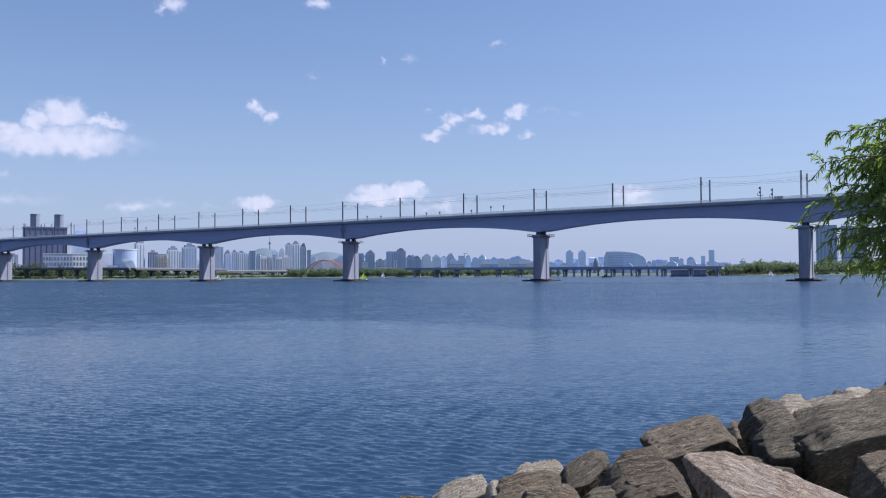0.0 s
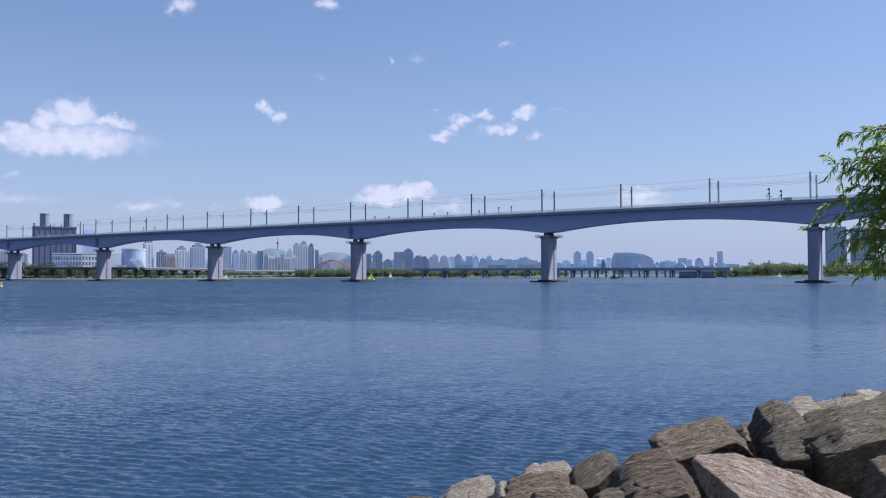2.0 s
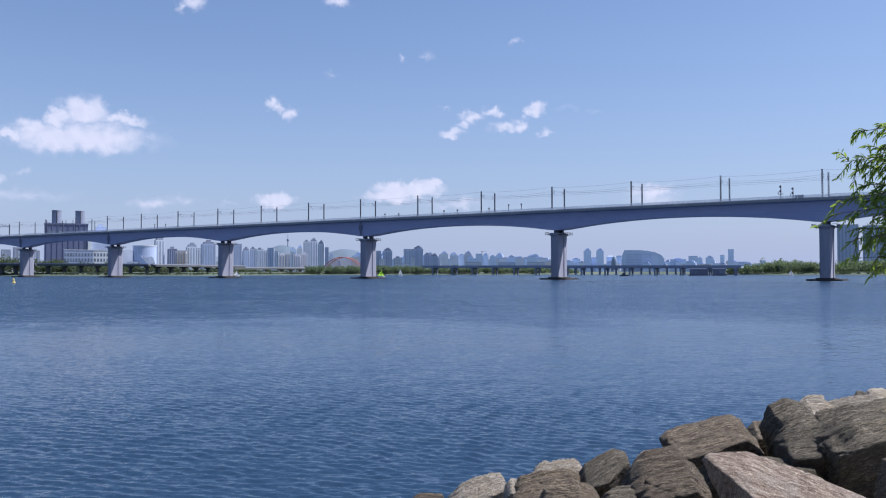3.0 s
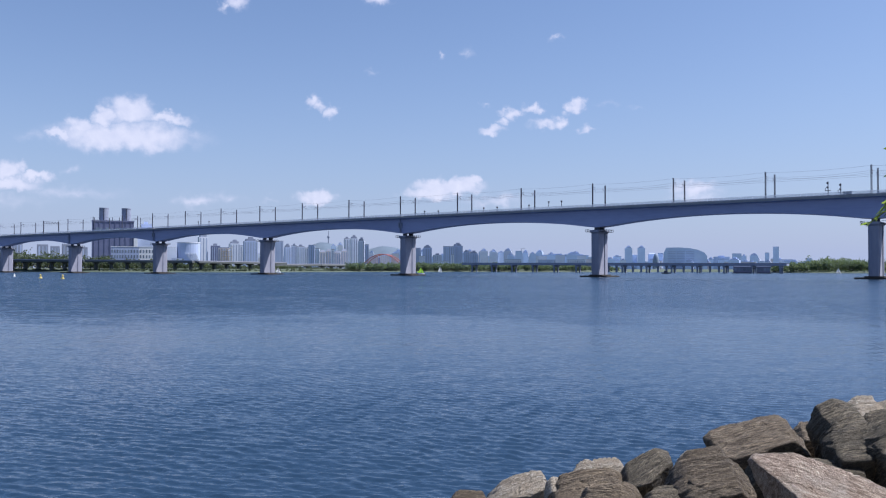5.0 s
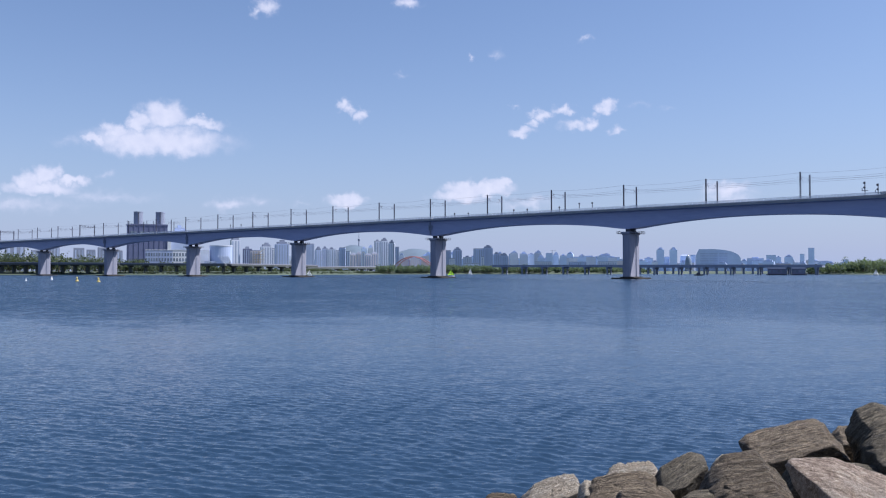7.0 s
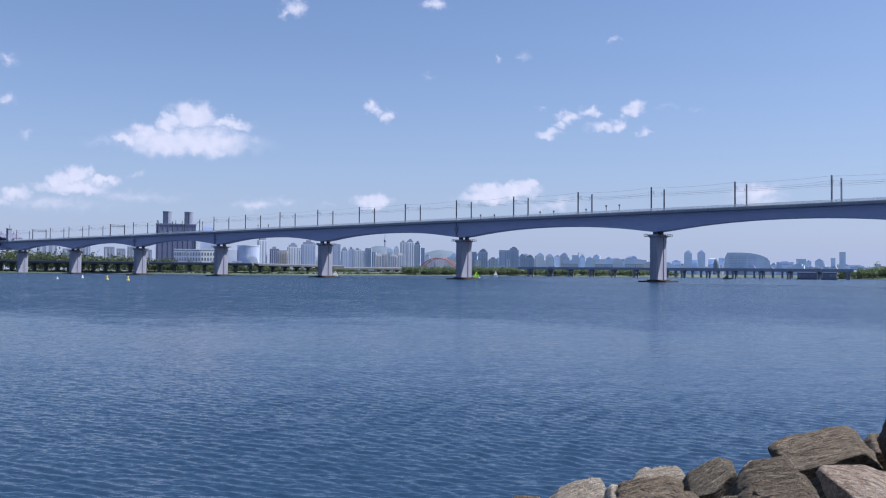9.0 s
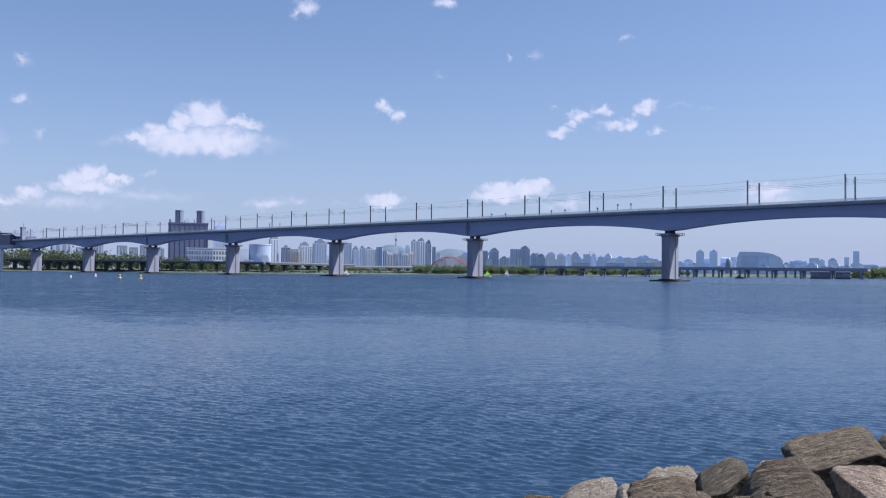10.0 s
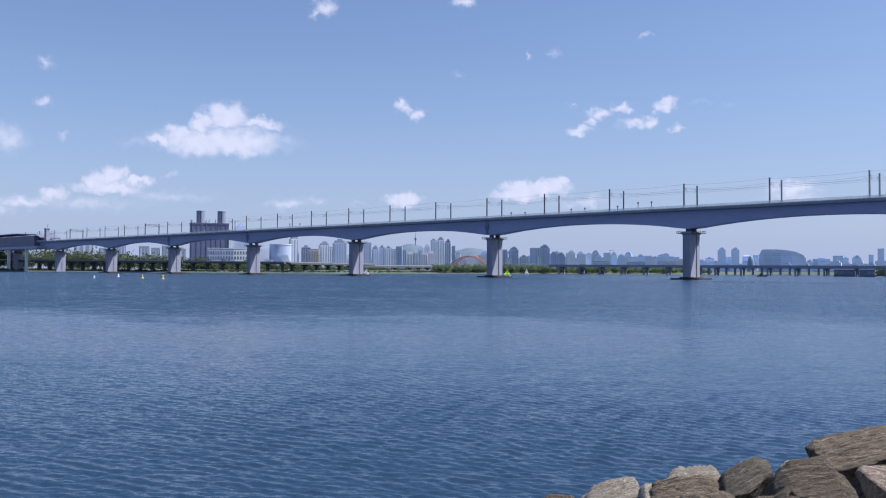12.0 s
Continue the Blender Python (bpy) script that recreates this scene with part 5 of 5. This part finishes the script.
boulder((6.88, 13.89, 0.75), 0.20, ((152, 10, 0.24), (114, 20, 0.26), (83, 32, 0.21), (32, 10, 0.36), (270, 62, 0.21), (90, -80, 0.20)),
        8, -37, 25, M_ROCKL, cream)
boulder((7.28, 13.39, 0.83), 0.30, ((150, 10, 0.40), (109, 26, 0.27), (91, 34, 0.21), (29, 10, 0.32), (270, 62, 0.21), (90, -80, 0.21)),
        8, -37, 36, M_ROCK, brown)
boulder((5.98, 11.41, 0.97), 0.50, ((144, 10, 0.36), (110, 26, 0.29), (93, 34, 0.25), (23, 10, 0.35), (270, 62, 0.20), (90, -80, 0.19)),
        12, -37, 37, M_ROCK, brown)
boulder((9.31, 16.91, 0.51), 0.10, ((145, 10, 0.37), (95, 30, 0.19), (39, 10, 0.25), (270, 62, 0.18), (90, -80, 0.18)),
        8, -37, 38, M_ROCKD, dark)
boulder((2.95, 9.27, 0.56), 0.40, ((164, 10, 0.35), (90, 10, 0.44), (13, 10, 0.37), (270, 82, 0.15), (90, -80, 0.15)),
        5, -37, 30, M_ROCKD, dark)
boulder((3.27, 8.86, 0.66), 0.50, ((166, 10, 0.22), (84, 10, 0.36), (9, 10, 0.43), (270, 82, 0.15), (90, -80, 0.15)),
        5, -37, 31, M_ROCKD, dark)
boulder((1.59, 8.34, 0.65), 0.40, ((140, 10, 0.19), (101, 20, 0.16), (25, 10, 0.17), (270, 66, 0.15), (90, -80, 0.14)),
        5, -37, 33, M_ROCKD, dark)
# those lower down that fill the gaps between them
for i in range(46):
    rng = np.random.default_rng(100 + i)
    a, d = rng.uniform(-7, 16), rng.uniform(0.0, 5.0)
    x, y = 0.83 * a + 0.55 * d, 10.3 + 0.55 * a - 0.83 * d
    w = rng.uniform(0.5, 1.0)
    if math.hypot(x, y) < 3.5:
        continue
    top, low, d = rng.uniform(0.1, 0.26), 0.25, w * 0.4
    sides = tuple((int(k * 60 + rng.uniform(-18, 18)), int(rng.uniform(-25, 25)), round(d * rng.uniform(0.75, 1.1), 2)) for k in range(6))
    faces = ((270, 70, d * 0.8), (90, -75, d * 0.8), (90 + int(rng.uniform(-20, 20)), int(rng.uniform(0, 30)), top * 0.9))
    boulder((x, y, bank_height(x, y) + 0.02), bank_height(x, y) - low, sides + faces, int(rng.uniform(-30, 30)), -37, 200 + i,
            (M_ROCK, M_ROCKD, M_ROCK, M_ROCKL)[i % 4], (brown, dark, brown, cream)[i % 4], 4)


# ---- the tree at the water's edge ----

def bank_tree():
    foot = Vector((4.45, 4.75, bank_height(4.45, 4.75) - 0.1))
    ob = thing("riverside_tree", Matrix.Translation(foot), "leafy green tree with thin arching branches on the bank", "tree")
    rng = np.random.default_rng(8)
    wood_bm = bmesh.new()
    tube(wood_bm, [(0, 0, 0), (0.05, 0.02, 0.9), (-0.05, 0.05, 1.8), (0.05, 0.1, 2.8), (0.1, 0.1, 4.0)], [0.16, 0.13, 0.11, 0.08, 0.03], 9)
    verts, faces = [], []

    def leaf(p, way, size):
        up = Vector(rng.normal(0, 1, 3))
        side = way.cross(up)
        if side.length < 1e-3:
            return
        side = side.normalized() * size * 0.115
        bend = Vector((0, 0, -size * 0.16))
        i0 = len(verts)
        verts.extend([tuple(p), tuple(p + way * size * 0.4 + side), tuple(p + way * size * 0.4 - side), tuple(p + way * size * 0.72 + side * 0.75 + bend * 0.5), tuple(p + way * size * 0.72 - side * 0.75 + bend * 0.5), tuple(p + way * size + bend)])
        faces.extend([(i0, i0 + 1, i0 + 2), (i0 + 1, i0 + 3, i0 + 4, i0 + 2), (i0 + 3, i0 + 5, i0 + 4)])

    def spray(p, way, length, count):
        """A thin hanging twig with long leaves on both sides."""
        pts = [p + way * length * u + Vector((0, 0, -0.45 * length * u * u)) for u in (0, 0.33, 0.66, 1)]
        tube(wood_bm, [tuple(q) for q in pts], [0.004, 0.003, 0.0025, 0.0015], 3)
        for i in range(count):
            u = (i + rng.random()) / count
            k = min(int(u * 3), 2)
            q = pts[k].lerp(pts[k + 1], u * 3 - k)
            out = (pts[k + 1] - pts[k]).normalized() + Vector(rng.normal(0, 0.55, 3)) + Vector((0, 0, -0.25))
            leaf(q, out.normalized(), rng.uniform(0.034, 0.062))

    def branch(start, tip, r, leafy_from, sprays):
        start, tip = Vector(start), Vector(tip)
        mid = (start + tip) / 2 + Vector((0, 0, 0.22 * (tip - start).length))
        pts = []
        for i in range(9):
            u = i / 8
            pts.append(start * (1 - u) ** 2 + mid * 2 * u * (1 - u) + tip * u * u + Vector(rng.normal(0, 0.012, 3)))
        tube(wood_bm, [tuple(q) for q in pts], [r * (1 - 0.85 * i / 8) for i in range(9)], 5)
        for i in range(sprays):
            u = leafy_from + (1 - leafy_from) * (i + rng.random()) / sprays
            k = min(int(u * 8), 7)
            q = pts[k].lerp(pts[k + 1], u * 8 - k)
            along = (pts[k + 1] - pts[k]).normalized()
            spray(q, (along + Vector(rng.normal(0, 0.7, 3))).normalized(), rng.uniform(0.06, 0.16), int(rng.integers(12, 20)))

    # arching limbs that reach out over the water, then the rest of the crown
    for x, z in ((2.40, 3.69), (2.54, 3.88), (2.72, 3.99), (2.42, 3.46), (2.42, 3.37), (2.45, 3.24), (2.47, 3.19), (2.56, 3.54), (2.58, 3.33), (2.57, 3.06), (2.77, 3.81), (2.64, 3.69),
                 (2.85, 3.58), (2.73, 3.25), (2.87, 3.02), (2.85, 3.92), (2.68, 3.47), (2.79, 3.40), (2.83, 3.17), (2.90, 3.73), (2.66, 3.15), (2.79, 3.66)):
        tip = Vector((x + 0.07, 5.5 + rng.uniform(-0.15, 0.15), z + 0.02)) - foot
        branch((0.0, 0.05, min(max(tip.z - 0.55, 0.9), 2.6)), tip, 0.012, 0.5, 22)
    # the dense middle of the crown over the slope
    for i in range(62):
        tip = Vector((rng.uniform(2.74, 3.2), rng.uniform(5.3, 5.8), rng.uniform(2.98, 3.95))) - foot
        branch((0.0, 0.05, min(max(tip.z - 0.5, 0.9), 2.6)), tip, 0.012, 0.4, 22)
    for i in range(40):
        t = rng.uniform(0, 6.283)
        r = rng.uniform(0.7, 1.5)
        tip = Vector((r * math.cos(t), r * math.sin(t), rng.uniform(1.5, 4.4)))
        if (tip + foot).x < 3.2 and (tip + foot).y > 3.4:
            continue
        branch((0, 0.05, rng.uniform(1.2, 3.2)), tip, 0.02, 0.4, 12)
    part("trunk", wood_bm, M_BARK, ob, "grey brown bark trunk and branches", smooth=True)
    me = bpy.data.meshes.new("crown")
    me.from_pydata(verts, [], faces)
    me.materials.append(M_LEAF)
    crown = new("crown", me)
    crown.parent = ob
    crown["label"] = "narrow bright green leaves"


bank_tree()
